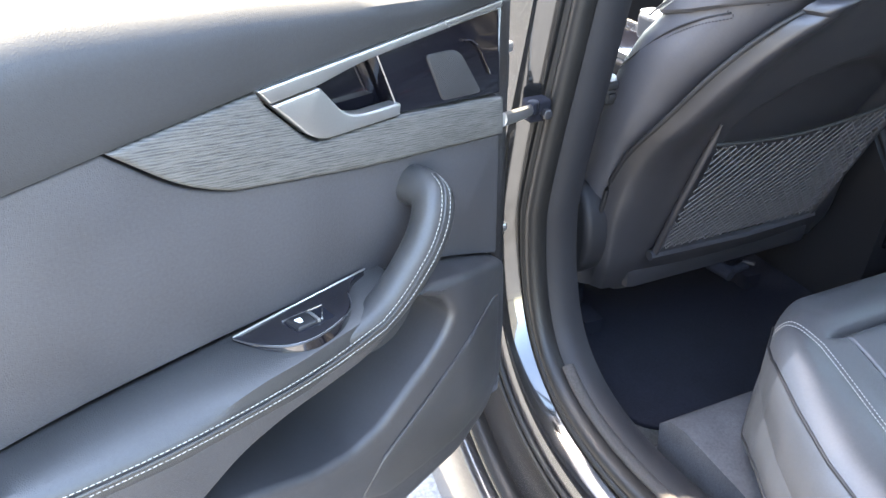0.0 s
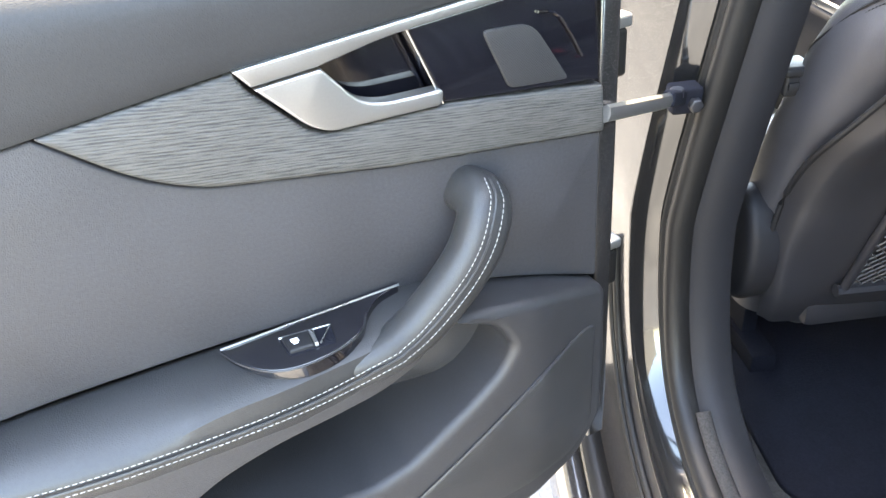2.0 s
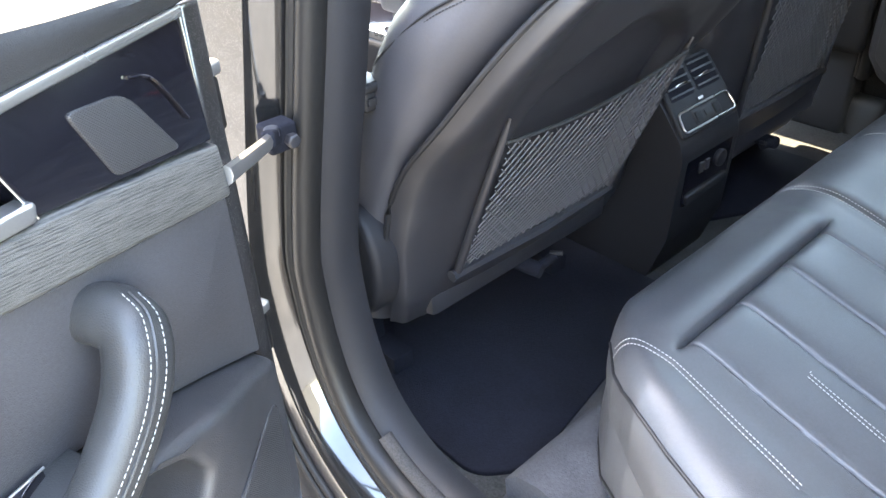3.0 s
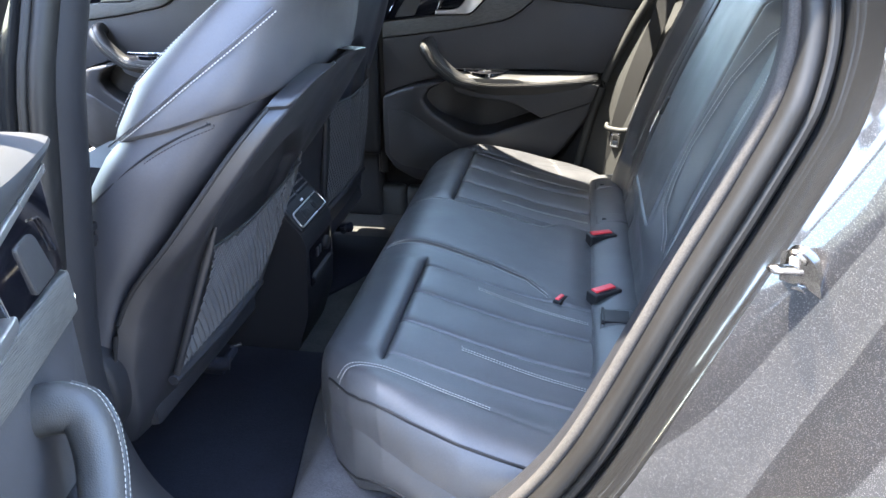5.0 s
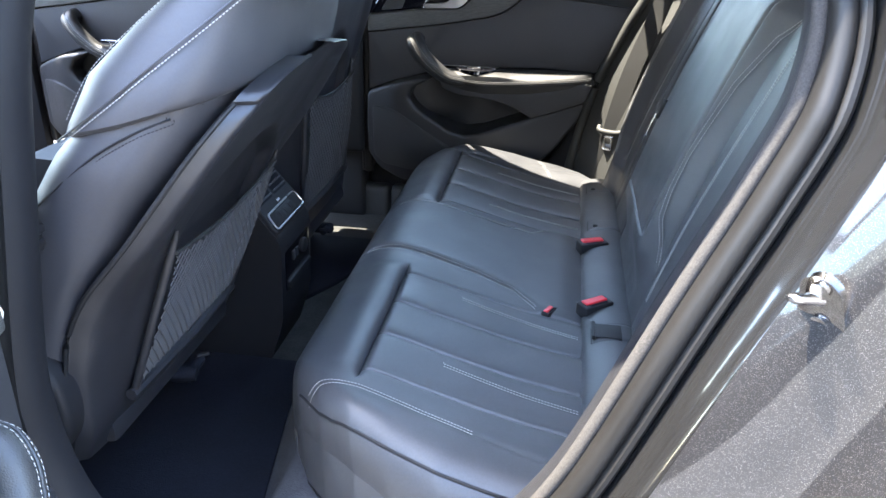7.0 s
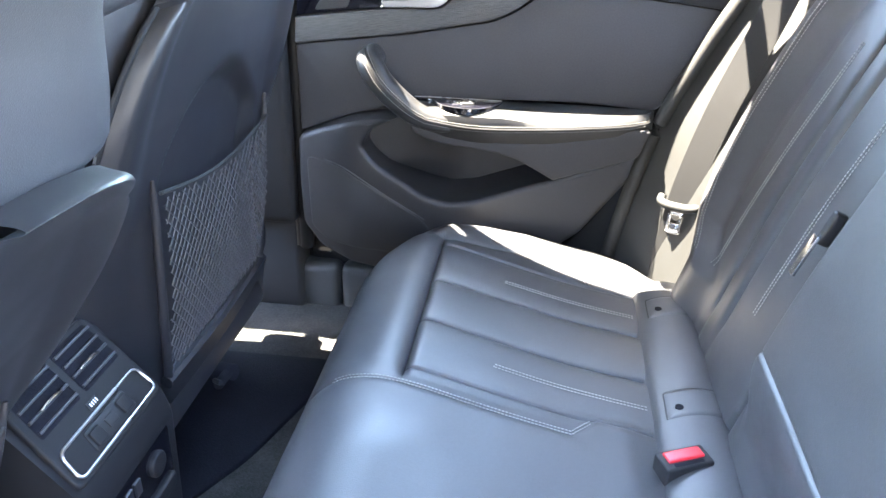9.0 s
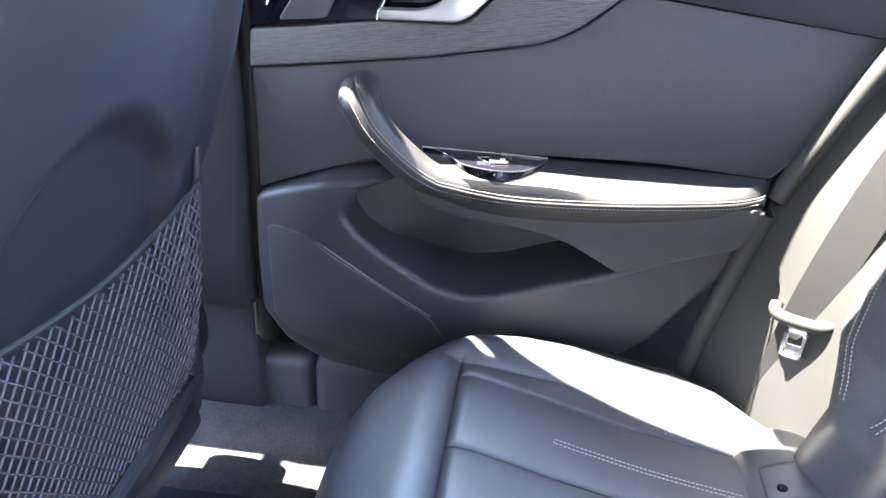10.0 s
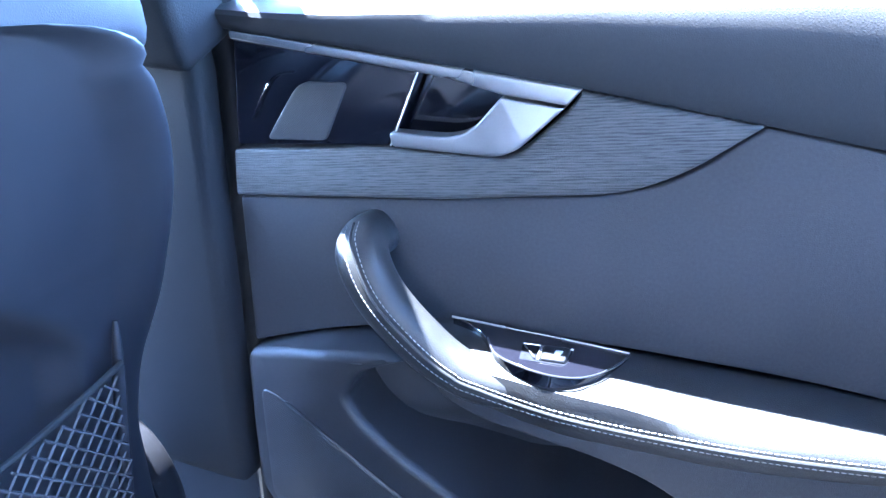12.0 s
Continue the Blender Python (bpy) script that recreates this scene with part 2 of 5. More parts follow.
def spline(pts, n=8, closed=False):
    """Catmull-Rom through the points."""
    p = [np.array(q, float) for q in pts]
    out = []
    k = len(p)
    for i in range(k if closed else k - 1):
        a, b, c, d = (p[(i - 1) % k], p[i], p[(i + 1) % k], p[(i + 2) % k]) if closed else (p[max(i - 1, 0)], p[i], p[i + 1], p[min(i + 2, k - 1)])
        for j in range(n):
            t = j / n
            out.append(0.5 * (2 * b + (c - a) * t + (2 * a - 5 * b + 4 * c - d) * t * t + (3 * b - a - 3 * c + d) * t ** 3))
    if not closed:
        out.append(p[-1])
    return out


class Outline(list):
    """A rounded outline that remembers its corners, so that it can be inset cleanly."""


def rounded(pts, r, n=5):
    """A closed outline with its corners rounded; r is one radius or one for each corner."""
    p = [np.array(q, float) for q in pts]
    out = Outline()
    out.raw, out.radii, out.steps = p, r, n
    for i in range(len(p)):
        a, b, c = p[i - 1], p[i], p[(i + 1) % len(p)]
        rad = r[i] if isinstance(r, (list, tuple)) else r
        if rad <= 0:
            out.append(b)
            continue
        u, v = a - b, c - b
        lu, lv = np.linalg.norm(u), np.linalg.norm(v)
        d = min(rad, lu * 0.48, lv * 0.48)
        s, e = b + u / lu * d, b + v / lv * d
        for j in range(n + 1):
            t = j / n
            out.append((1 - t) ** 2 * s + 2 * t * (1 - t) * b + t * t * e)
    return out


def inset(poly, d):
    """The outline moved inwards by d."""
    if isinstance(poly, Outline):
        return rounded(inset(poly.raw, d), poly.radii, poly.steps)
    p = [np.array(q, float) for q in poly]
    area = sum(p[i - 1][0] * p[i][1] - p[i][0] * p[i - 1][1] for i in range(len(p)))
    sgn = 1 if area > 0 else -1
    out = []
    for i in range(len(p)):
        a, b, c = p[i - 1], p[i], p[(i + 1) % len(p)]
        e1, e2 = b - a, c - b
        n1 = np.array([-e1[1], e1[0]]) / max(np.linalg.norm(e1), 1e-9)
        n2 = np.array([-e2[1], e2[0]]) / max(np.linalg.norm(e2), 1e-9)
        n = n1 + n2
        n = n / max(np.linalg.norm(n), 1e-9)
        k = d / max(n @ n1, 0.4)
        out.append(b + sgn * n * k)
    return out


def slab(poly, w0, w1, place, bevel=0.002, depth=None, step=0.012):
    """A plate with the outline poly (u, v), from w0 (back) to w1 (front), its front edge bevelled; place maps (u, v, w).
    depth(u, v), where given, is added to the front to shape it."""
    a = poly if isinstance(poly, Outline) else [np.array(q, float) for q in poly]
    rings = [(a, w0), (a, w1 - bevel), (inset(a, bevel * 0.12), w1 - bevel * 0.5), (inset(a, bevel * 0.5), w1 - bevel * 0.12), (inset(a, bevel), w1)]
    bm = bmesh.new()
    k = len(a)
    vs = []
    for i, (rg, w) in enumerate(rings):
        vs.append([bm.verts.new(place(q[0], q[1], w + (depth(q[0], q[1]) if depth and i else 0.0))) for q in rg])
    for i in range(len(rings) - 1):
        for j in range(k):
            bm.faces.new((vs[i][j], vs[i][(j + 1) % k], vs[i + 1][(j + 1) % k], vs[i + 1][j]))
    for level, (rg, w) in ((0, rings[0]), (-1, rings[-1])):
        pts = [Vector((q[0], q[1])) for q in rg]
        edges = [(j, (j + 1) % k) for j in range(k)]
        if depth and level == -1:
            xs, ys = [q.x for q in pts], [q.y for q in pts]
            for gx in np.arange(min(xs) + step / 2, max(xs), step):
                for gy in np.arange(min(ys) + step / 2, max(ys), step):
                    if min((q.x - gx) ** 2 + (q.y - gy) ** 2 for q in pts) > (0.5 * step) ** 2:
                        pts.append(Vector((gx, gy)))
        co, ed, fa, ov, oe, of = geometry.delaunay_2d_cdt(pts, edges, [], 1, 1e-7)
        made = []
        for q, orig in zip(co, ov):
            hits = [o for o in orig if o < k]
            made.append(vs[level][hits[0]] if hits else bm.verts.new(place(q.x, q.y, w + (depth(q.x, q.y) if depth and level else 0.0))))
        for f in fa:
            try:
                nf = bm.faces.new([made[i] for i in f])
                nf.material_index = 0 if (depth and level) else 1
            except ValueError:
                pass
    bmesh.ops.delete(bm, geom=[v for v in bm.verts if not v.link_faces], context="VERTS")
    bmesh.ops.recalc_face_normals(bm, faces=bm.faces)
    return bm


def loft(sections, caps=True, closed=True):
    """A skin over sections of equal length."""
    verts, faces = [], []
    k = len(sections[0])
    for s in sections:
        verts += [tuple(q) for q in s]
    for i in range(len(sections) - 1):
        for j in range(k if closed else k - 1):
            faces.append((i * k + j, i * k + (j + 1) % k, (i + 1) * k + (j + 1) % k, (i + 1) * k + j))
    if caps and closed:
        faces.append(tuple(range(k)))
        faces.append(tuple(range((len(sections) - 1) * k, len(sections) * k)))
    return solid(verts, faces)


def frames_along(path):
    p = [np.array(q, float) for q in path]
    out = []
    ref = np.array([0.0, 0.0, 1.0])
    for i in range(len(p)):
        t = p[min(i + 1, len(p) - 1)] - p[max(i - 1, 0)]
        t = t / max(np.linalg.norm(t), 1e-9)
        r = ref if abs(t @ ref) < 0.95 else np.array([1.0, 0, 0])
        s = np.cross(t, r)
        s /= np.linalg.norm(s)
        out.append((p[i], t, s, np.cross(s, t)))
    return out


def tube(path, r, n=8, flat=1.0):
    """A round or flattened tube along a path."""
    secs = []
    for c, t, s, u in frames_along(path):
        secs.append([c + r * (math.cos(2 * math.pi * j / n) * s + flat * math.sin(2 * math.pi * j / n) * u) for j in range(n)])
    return loft(secs)


def join(bms):
    out = bmesh.new()
    for b in bms:
        me = bpy.data.meshes.new("tmp")
        b.to_mesh(me)
        b.free()
        out.from_mesh(me)
        bpy.data.meshes.remove(me)
    return out


def resample(path, step):
    p = np.array([np.array(q, float) for q in path])
    d = np.concatenate([[0], np.cumsum(np.linalg.norm(np.diff(p, axis=0), axis=1))])
    n = max(int(d[-1] / step), 2)
    s = np.linspace(0, d[-1], n + 1)
    return [np.array([np.interp(x, d, p[:, i]) for i in range(p.shape[1])]) for x in s]


def stitches(path, length=0.0034, gap=0.0013, r=0.00038, up=None):
    """Short thread pieces along a path, as one mesh."""
    pts = resample(path, (length + gap) / 2)
    verts, faces = [], []
    fr = frames_along(pts)
    for i in range(0, len(fr) - 1, 2):
        c, t, s, u = fr[i]
        a, b = c, c + t * length
        base = len(verts)
        for q, k in ((a, 0.5), (a + t * length * 0.25, 1.0), (b - t * length * 0.25, 1.0), (b, 0.5)):
            for j in range(5):
                g = 2 * math.pi * j / 5
                verts.append(q + r * k * (math.cos(g) * s + math.sin(g) * u))
        for k in range(3):
            for j in range(5):
                faces.append((base + k * 5 + j, base + k * 5 + (j + 1) % 5, base + (k + 1) * 5 + (j + 1) % 5, base + (k + 1) * 5 + j))
        faces.append(tuple(base + j for j in range(5)))
        faces.append(tuple(base + 15 + j for j in range(5)))
    me = bpy.data.meshes.new("tmp")
    me.from_pydata([tuple(v) for v in verts], [], faces)
    bm = bmesh.new()
    bm.from_mesh(me)
    bpy.data.meshes.remove(me)
    return bm


def box(x0, x1, y0, y1, z0, z1, bevel=0.003, seg=2):
    bm = bmesh.new()
    bmesh.ops.create_cube(bm, size=1.0, matrix=Matrix.Translation(((x0 + x1) / 2, (y0 + y1) / 2, (z0 + z1) / 2)) @ Matrix.Diagonal((x1 - x0, y1 - y0, z1 - z0, 1)))
    if bevel > 0:
        bmesh.ops.bevel(bm, geom=bm.edges[:], offset=bevel, segments=seg, profile=0.6, affect="EDGES")
    return bm


def move(bm, m):
    bm.transform(m)
    return bm


def ease(a, b, x):
    t = min(max((x - a) / (b - a), 0.0), 1.0)
    return t * t * (3 - 2 * t)


def groove(d, width, depth):
    """A stitched-down seam: a V with soft shoulders at distance d."""
    return -depth * math.exp(-abs(d) / width)


# ---- ground and car body ----
# Outline of the rear door openings: x, z.
OPENING = spline([(-0.03, 1.38), (-0.035, 1.20), (-0.05, 0.95), (-0.062, 0.74), (-0.052, 0.60), (-0.012, 0.495), (0.06, 0.435), (0.16, 0.412),
                  (0.28, 0.42), (0.38, 0.452), (0.47, 0.52), (0.545, 0.61), (0.605, 0.72), (0.68, 0.89), (0.73, 1.0), (0.765, 1.09),
                  (0.772, 1.17), (0.745, 1.26), (0.66, 1.335), (0.50, 1.37), (0.25, 1.385), (0.05, 1.385)], 7)


def opening_frames():
    out = []
    for i, p in enumerate(OPENING):
        t = OPENING[min(i + 1, len(OPENING) - 1)] - OPENING[max(i - 1, 0)]
        t = t / np.linalg.norm(t)
        out.append((p, np.array([t[1], -t[0]])))
    return out


def lean_in(z):
    return 0.148 * max(z - 0.70, 0.0) + 0.25 * max(z - 1.08, 0.0)


def sweep_opening(profile, sgn=-1, closed=False, below=9.0, reach=(-9, 9)):
    """Sweeps a profile of (outward distance, half width) round the door opening; sgn -1 is the open side."""
    secs = []
    for p, n in opening_frames():
        if p[1] > below or (p[1] > 1.30 and p[0] > 0.0 and below < 9) or not reach[0] < p[0] < reach[1]:
            continue
        s = []
        for r, y in profile:
            if r > 0.15 and p[0] < 0.3:
                r = 0.15 + (r - 0.15) * (1 - ease(0.90, 1.05, p[1]))
            x, z = p[0] + n[0] * r, p[1] + n[1] * r
            s.append((x, sgn * (y - lean_in(z) * (1 - (0.5 * ease(0.02, 0.12, r) if p[0] < 0.3 else 0.9 * ease(0.025, 0.075, r)))), z))
        secs.append(s)
    return loft(secs, caps=closed, closed=closed)


ground = part("ground", box(-60, 60, -60, 60, -0.2, 0.0, 0), ASPHALT)
tagged(ground, "rough pale worn asphalt parking surface in bright sun", "ground", kind="structure")

floor_pan = part("floor", box(-1.5, 0.75, -0.70, 0.790, 0.28, 0.345, 0.01), CARPET)
tagged(floor_pan, "dark grey loop-pile carpet on the car floor", "carpet", kind="structure")


near_mat = [(-0.45, -0.084), (0.062, -0.084), (0.080, -0.26), (0.135, -0.57), (0.085, -0.635), (-0.45, -0.62)]
far_mat = [(-0.45, 0.14), (-0.06, 0.14), (0.02, 0.29), (0.10, 0.54), (0.075, 0.565), (-0.45, 0.555)]
for outline in (near_mat, far_mat):
    mat = part("floor_mat", slab(rounded(outline, 0.03), 0.3455, 0.354, lambda u, v, w: (u, v, w), 0.003), FELT)
    tagged(mat, "black carpet floor mat in the rear footwell", "floor mat", "floor mats")


def ring(c, ry, rr, n=10):
    return [(c[0] + rr * math.cos(2 * math.pi * j / n), c[1] + ry * math.sin(2 * math.pi * j / n)) for j in range(n)]


JAMB = [(0.012, 0.724), (0.0145, 0.742), (0.018, 0.760), (0.023, 0.777), (0.029, 0.791), (0.034, 0.7985), (0.0362, 0.8015), (0.0380, 0.8030), (0.0420, 0.8042), (0.060, 0.8085), (0.082, 0.813), (0.106, 0.819),
        (0.124, 0.826), (0.138, 0.837), (0.152, 0.853), (0.168, 0.870), (0.188, 0.884), (0.215, 0.893), (0.245, 0.898), (0.38, 0.895)]
for sgn in (-1, 1):
    span, push = ((-9, 9), 0.0) if sgn < 0 else ((0.30, 9), 0.04)
    b = part("body_side", sweep_opening([(r, y + push) for r, y in JAMB[7:]], sgn, below=1.34, reach=span), PAINT)
    part("inner_jamb", sweep_opening([(r, y + push) for r, y in JAMB[:8]], sgn, below=1.34, reach=span), JAMBPAINT, b, "smooth dark painted inner edge of the door jamb")
    tagged(b, "dark grey metallic painted door jamb and pillar of the car body", "car body", kind="structure")
    s1 = part("door_seal", sweep_opening(ring((-0.004, 0.752 + push), 0.019, 0.012, 16), sgn, True, reach=span), RUBBER)
    tagged(s1, "black rubber door seal round the opening", "door seal", kind="structure")
    if sgn < 0:
        part("seal_lip", sweep_opening(ring((0.0105, 0.762), 0.010, 0.007), sgn, True), RUBBER, s1)
        part("seal_welt", sweep_opening(ring((-0.0185, 0.738), 0.010, 0.0075, 12), sgn, True, reach=(0.02, 9)), WELT, s1, "speckled fabric-covered welt")
        part("sill_rubber", sweep_opening(ring((0.062, 0.812), 0.0055, 0.0045, 10), sgn, True, 0.66, (-9, 0.45)), RUBBER, b, "black rubber lip along the sill")
        part("sill_rubber", sweep_opening(ring((0.074, 0.817), 0.0045, 0.0040, 10), sgn, True, 0.62, (-9, 0.45)), RUBBER, b, "black rubber lip along the sill")
        # the shade in the rocker's slits, laid in as a black strip
        part("rocker_shade_strip", sweep_opening(ring((0.130, 0.858), 0.016, 0.010, 10), sgn, True, 0.50, (-9, 0.45)), RUBBER, b, "black strip laid in for the shaded slits along the rocker")
        part("rocker_edge", sweep_opening(ring((0.134, 0.890), 0.015, 0.009, 12), sgn, True, 0.50, (-9, 0.45)), PAINT, b, "grey painted outer edge of the rocker")
        t = part("trim", sweep_opening([(-0.012, 0.742), (-0.022, 0.730), (-0.024, 0.705), (-0.018, 0.690), (0.0, 0.682), (0.06, 0.678), (0.16, 0.675)], sgn), PLASTIC)
        tagged(t, "dark grained plastic pillar and sill trim", "trim", kind="structure")

secs = []
for z, yi, xr in ((0.60, 0.690, -0.085), (0.72, 0.672, -0.080), (0.84, 0.652, -0.070), (0.96, 0.634, -0.060), (1.06, 0.616, -0.052), (1.20, 0.575, -0.040), (1.37, 0.50, -0.020)):
    yo = yi + 0.07
    secs.append([(xr - 0.15, -yo, z), (xr - 0.006, -yo, z), (xr, -yo + 0.01, z), (xr, -yi - 0.02, z), (xr - 0.006, -yi - 0.006, z), (xr - 0.02, -yi, z), (xr - 0.15, -yi + 0.01, z)])
near_pillar = part("pillar_trim", loft(secs), PLASTIC)
tagged(near_pillar, "dark grained plastic cover on the near centre pillar", "trim", kind="structure")
# unseen roof: edges set by where sun may enter, pale to fill the cabin
roof_outline = [(-1.0, -0.74), (-0.52, -0.74), (-0.47, -0.61), (-0.36, -0.61), (-0.28, -0.64), (-0.06, -0.62), (0.15, -0.595), (0.30, -0.575), (0.80, -0.52), (1.10, -0.42), (1.10, 0.38), (0.80, 0.60), (0.56, 0.645), (0.36, 0.585), (0.15, 0.59), (0.0, 0.62), (-0.28, 0.61), (-0.62, 0.62), (-0.70, 0.74), (-1.0, 0.74)]
roof = part("ceiling", slab(rounded(roof_outline, 0.05), 1.42, 1.385, lambda u, v, w: (u, v, w), -0.01), HEADLINER)
tagged(roof, "pale grey headliner under the roof, out of view, its outline cut to shape the sunlight", "ceiling", kind="structure")
far_pillar = part("pillar_trim", join([box(-0.25, -0.018, 0.700, 0.78, 0.56, 1.04, 0.018, 3), box(-0.25, -0.030, 0.752, 0.82, 0.34, 0.565, 0.014, 3), move(box(-0.15, 0.004, -0.03, 0.06, -0.01, 0.40, 0.012, 3), Matrix.Translation((0, 0.69, 1.045)) @ Matrix.Rotation(radians(20), 4, "X"))]), DARKTRIM)
tagged(far_pillar, "dark grey grained pillar trim with a horizontal joint", "trim", kind="structure")
# strip added to stop sun leaking through here and keep the gap black
far_seal = part("door_seal", tube([(-0.010, 0.738, 0.50), (-0.010, 0.738, 1.02), (-0.004, 0.720, 1.10)], 0.014, 10), RUBBER)
tagged(far_seal, "black rubber seal strip added to block light in the gap between pillar trim and closed door", "door seal", kind="structure")
far_sill = part("sill_trim", join([box(-0.60, 0.045, 0.766, 0.82, 0.30, 0.440, 0.02, 3), box(0.0465, 0.55, 0.766, 0.82, 0.30, 0.440, 0.02, 3)]), SILLTRIM)
tagged(far_sill, "grey plastic sill trim with a joint", "trim", kind="structure")
far_outer = part("body_side", box(-0.16, 0.9, 0.825, 0.88, 0.20, 1.0, 0.01), PAINT)
# added black sheet: gives the gap beside the far door its shade
part("gap_shade_panel", box(0.44, 0.89, 0.798, 0.8235, 0.22, 0.99, 0.004), RUBBER, far_outer, "black panel added for the shade in the gap behind the closed door")
tagged(far_outer, "dark grey painted outer body side", "car body", kind="structure")
secs = []
for y in (-0.655, -0.45, -0.20, 0.20, 0.45, 0.655):
    foot = 0.062 + 0.175 * (abs(y) - 0.20)
    secs.append([(foot, y, 0.345), (0.40, y, 0.345), (0.40, y, 0.452), (0.215, y, 0.458), (0.185, y, 0.450), (0.165, y, 0.430), (foot + 0.03, y, 0.365)])
riser = part("seat_riser", loft(secs), RISER)
tagged(riser, "grey felt-covered box below the rear bench", "trim", kind="structure")
dash = part("dashboard", box(-1.75, -1.35, -0.68, 0.68, 0.45, 0.98, 0.06, 4), PLASTIC)
tagged(dash, "dark plastic dashboard", "dashboard", kind="structure")
# panels added to close the open rear corners against sky light
for sgn in (-1, 1):
    cp = part("pillar_trim", solid([(x, sgn * (y + d), z) for d in (0.0, 0.03) for x, y, z in ((0.78, 0.66, 1.02), (0.79, 0.60, 1.30), (0.80, 0.56, 1.40), (1.12, 0.50, 1.40), (1.50, 0.62, 1.04))],
              [(0, 1, 2, 3, 4), (5, 6, 7, 8, 9), (0, 1, 6, 5), (1, 2, 7, 6), (2, 3, 8, 7), (3, 4, 9, 8), (4, 0, 5, 9)]), HEADLINER, smooth=False)
    tagged(cp, "pale grey cover of the rear roof pillar, added to block the sky", "trim", kind="structure")
rear_wall = part("rear_bulkhead", box(0.98, 1.0, -0.64, 0.64, 0.30, 1.02, 0.004), PLASTIC)
tagged(rear_wall, "dark panel behind the rear bench", "trim", kind="structure")
shelf = part("rear_shelf", box(0.92, 1.5, -0.66, 0.66, 1.02, 1.05, 0.01), CARPET)
tagged(shelf, "dark carpeted parcel shelf behind the bench", "parcel shelf", kind="structure")


# ---- doors ----
def belt(u):
    return float(np.interp(u, [-0.02, 0.306, 0.43, 0.72], [1.057, 1.036, 1.024, 0.993]))


def build_door(name, sgn, m, label):
    """A rear door with its inner trim; u runs rearward from the trim's front edge, v is the height, w comes towards the cabin."""
    door = thing(name, m, label, "car door", "rear doors")

    def P(u, v, w):
        return (u, -sgn * w, v)

    def path(pts, n=8):
        return [P(*q) for q in spline(pts, n)]

    ext = 0.12 if sgn < 0 else 0.05
    shell = [(-0.03, 0.42), (-0.03, 1.06), (0.70 + ext, 1.035), (0.665 + ext * 0.6, 0.86), (0.60, 0.72), (0.50, 0.57), (0.40, 0.44)]
    part("door_shell", slab(rounded(shell, 0.03), -0.15, -0.085, P, 0.012), PAINT, door, "dark grey metallic painted door shell")
    part("door_edge", slab([(-0.03, 0.50), (-0.03, 1.05), (-0.006, 1.05), (-0.006, 0.50)], -0.09, -0.012, P, 0.006), PAINT, door, "dark grey painted front edge of the door")
    for v in (0.935, 0.70):
        hinge = part("hinge", slab(rounded([(-0.052, v), (-0.030, v), (-0.030, v + 0.045), (-0.052, v + 0.045)], 0.004), -0.060, -0.030, P, 0.004), RUBBER, door, "dark door hinge")
        part("hinge_cap", slab(rounded([(-0.055, v + 0.046), (-0.028, v + 0.046), (-0.028, v + 0.058), (-0.055, v + 0.058)], 0.003), -0.064, -0.028, P, 0.003), SATIN, hinge, "bright metal hinge leaf")
    # soft pad along the window sill
    prof = [(-0.02, -0.004), (0.004, 0.0), (0.0075, 0.006), (0.0100, 0.016), (0.0130, 0.032), (0.0155, 0.048), (0.0140, 0.060), (0.0060, 0.070), (-0.008, 0.079), (-0.026, 0.086), (-0.050, 0.091), (-0.078, 0.094), (-0.085, 0.088), (-0.085, 0.0)]
    secs = []
    for u in np.linspace(-0.012, 0.70 + ext, 40):
        k = 1.0 - 0.25 * ease(0.02, -0.012, u)
        tall = float(np.interp(u, [-0.012, 0.05, 0.11, 0.2, 0.3, 0.46, 0.7], [0.26, 0.34, 0.44, 0.66, 0.92, 1.32, 1.50]))
        secs.append([P(u, belt(u) + a[1] * tall, a[0] * k if a[0] > 0 else a[0]) for a in prof])
    part("upper_pad", loft(secs), PAD, door, "grained black soft pad along the window sill")
    # window frame and glass
    wf = spline([(0.0, 1.08, -0.055), (0.012, 1.20, 0.0), (0.03, 1.31, 0.065), (0.09, 1.365, 0.105), (0.35, 1.378, 0.140), (0.54, 1.340, 0.095), (0.66, 1.22, 0.02), (0.70, 1.07, -0.05)], 6)
    part("window_frame", tube([P(*q) for q in wf], 0.016, 8), RUBBER, door, "black rubber window frame")
    pane = solid([P(*q) for q in wf], [tuple(range(len(wf)))])
    glass = part("window_pane", pane, PANE, door, "green-tinted side window glass", smooth=False)
    glass.visible_shadow = False
    # wood
    wood = [(0.003, 0.952), (0.0, 0.907), (0.20, 0.934), (0.345, 0.961), (0.385, 0.982), (0.432, belt(0.432) - 0.001), (0.306, belt(0.306) - 0.002), (0.299, 1.021), (0.264, 0.983), (0.25, 0.975), (0.150, 0.972)]
    part("wood_panel", slab(rounded(wood, [0.003, 0.004, 0, 0.03, 0.03, 0.002, 0, 0, 0.012, 0.01, 0]), -0.03, 0.007, P, 0.004), OAK, door, "open-pored grey oak trim panel")
    # piano black panel
    gl = [(0.012, 1.0475), (0.006, 0.956), (0.154, 0.974), (0.179, 1.0365)]
    part("gloss_panel", slab(rounded(gl, 0.002), -0.03, 0.004, P, 0.0015), GLOSS, door, "glossy piano-black panel round the inner handle")
    cup = [(0.156, 0.975), (0.18, 1.036), (0.25, 1.0325), (0.30, 1.03), (0.265, 0.976)]
    part("handle_recess", slab(rounded(cup, 0.004), -0.03, -0.016, P, 0.002), GLOSS, door, "glossy black recess behind the handle")
    part("divider", tube([P(0.155, 0.974, 0.005), P(0.179, 1.036, 0.005)], 0.0007, 6), SATIN, door, "thin satin divider strip")
    gr = [(0.073, 1.019), (0.118, 1.022), (0.096, 0.971), (0.038, 0.965)]
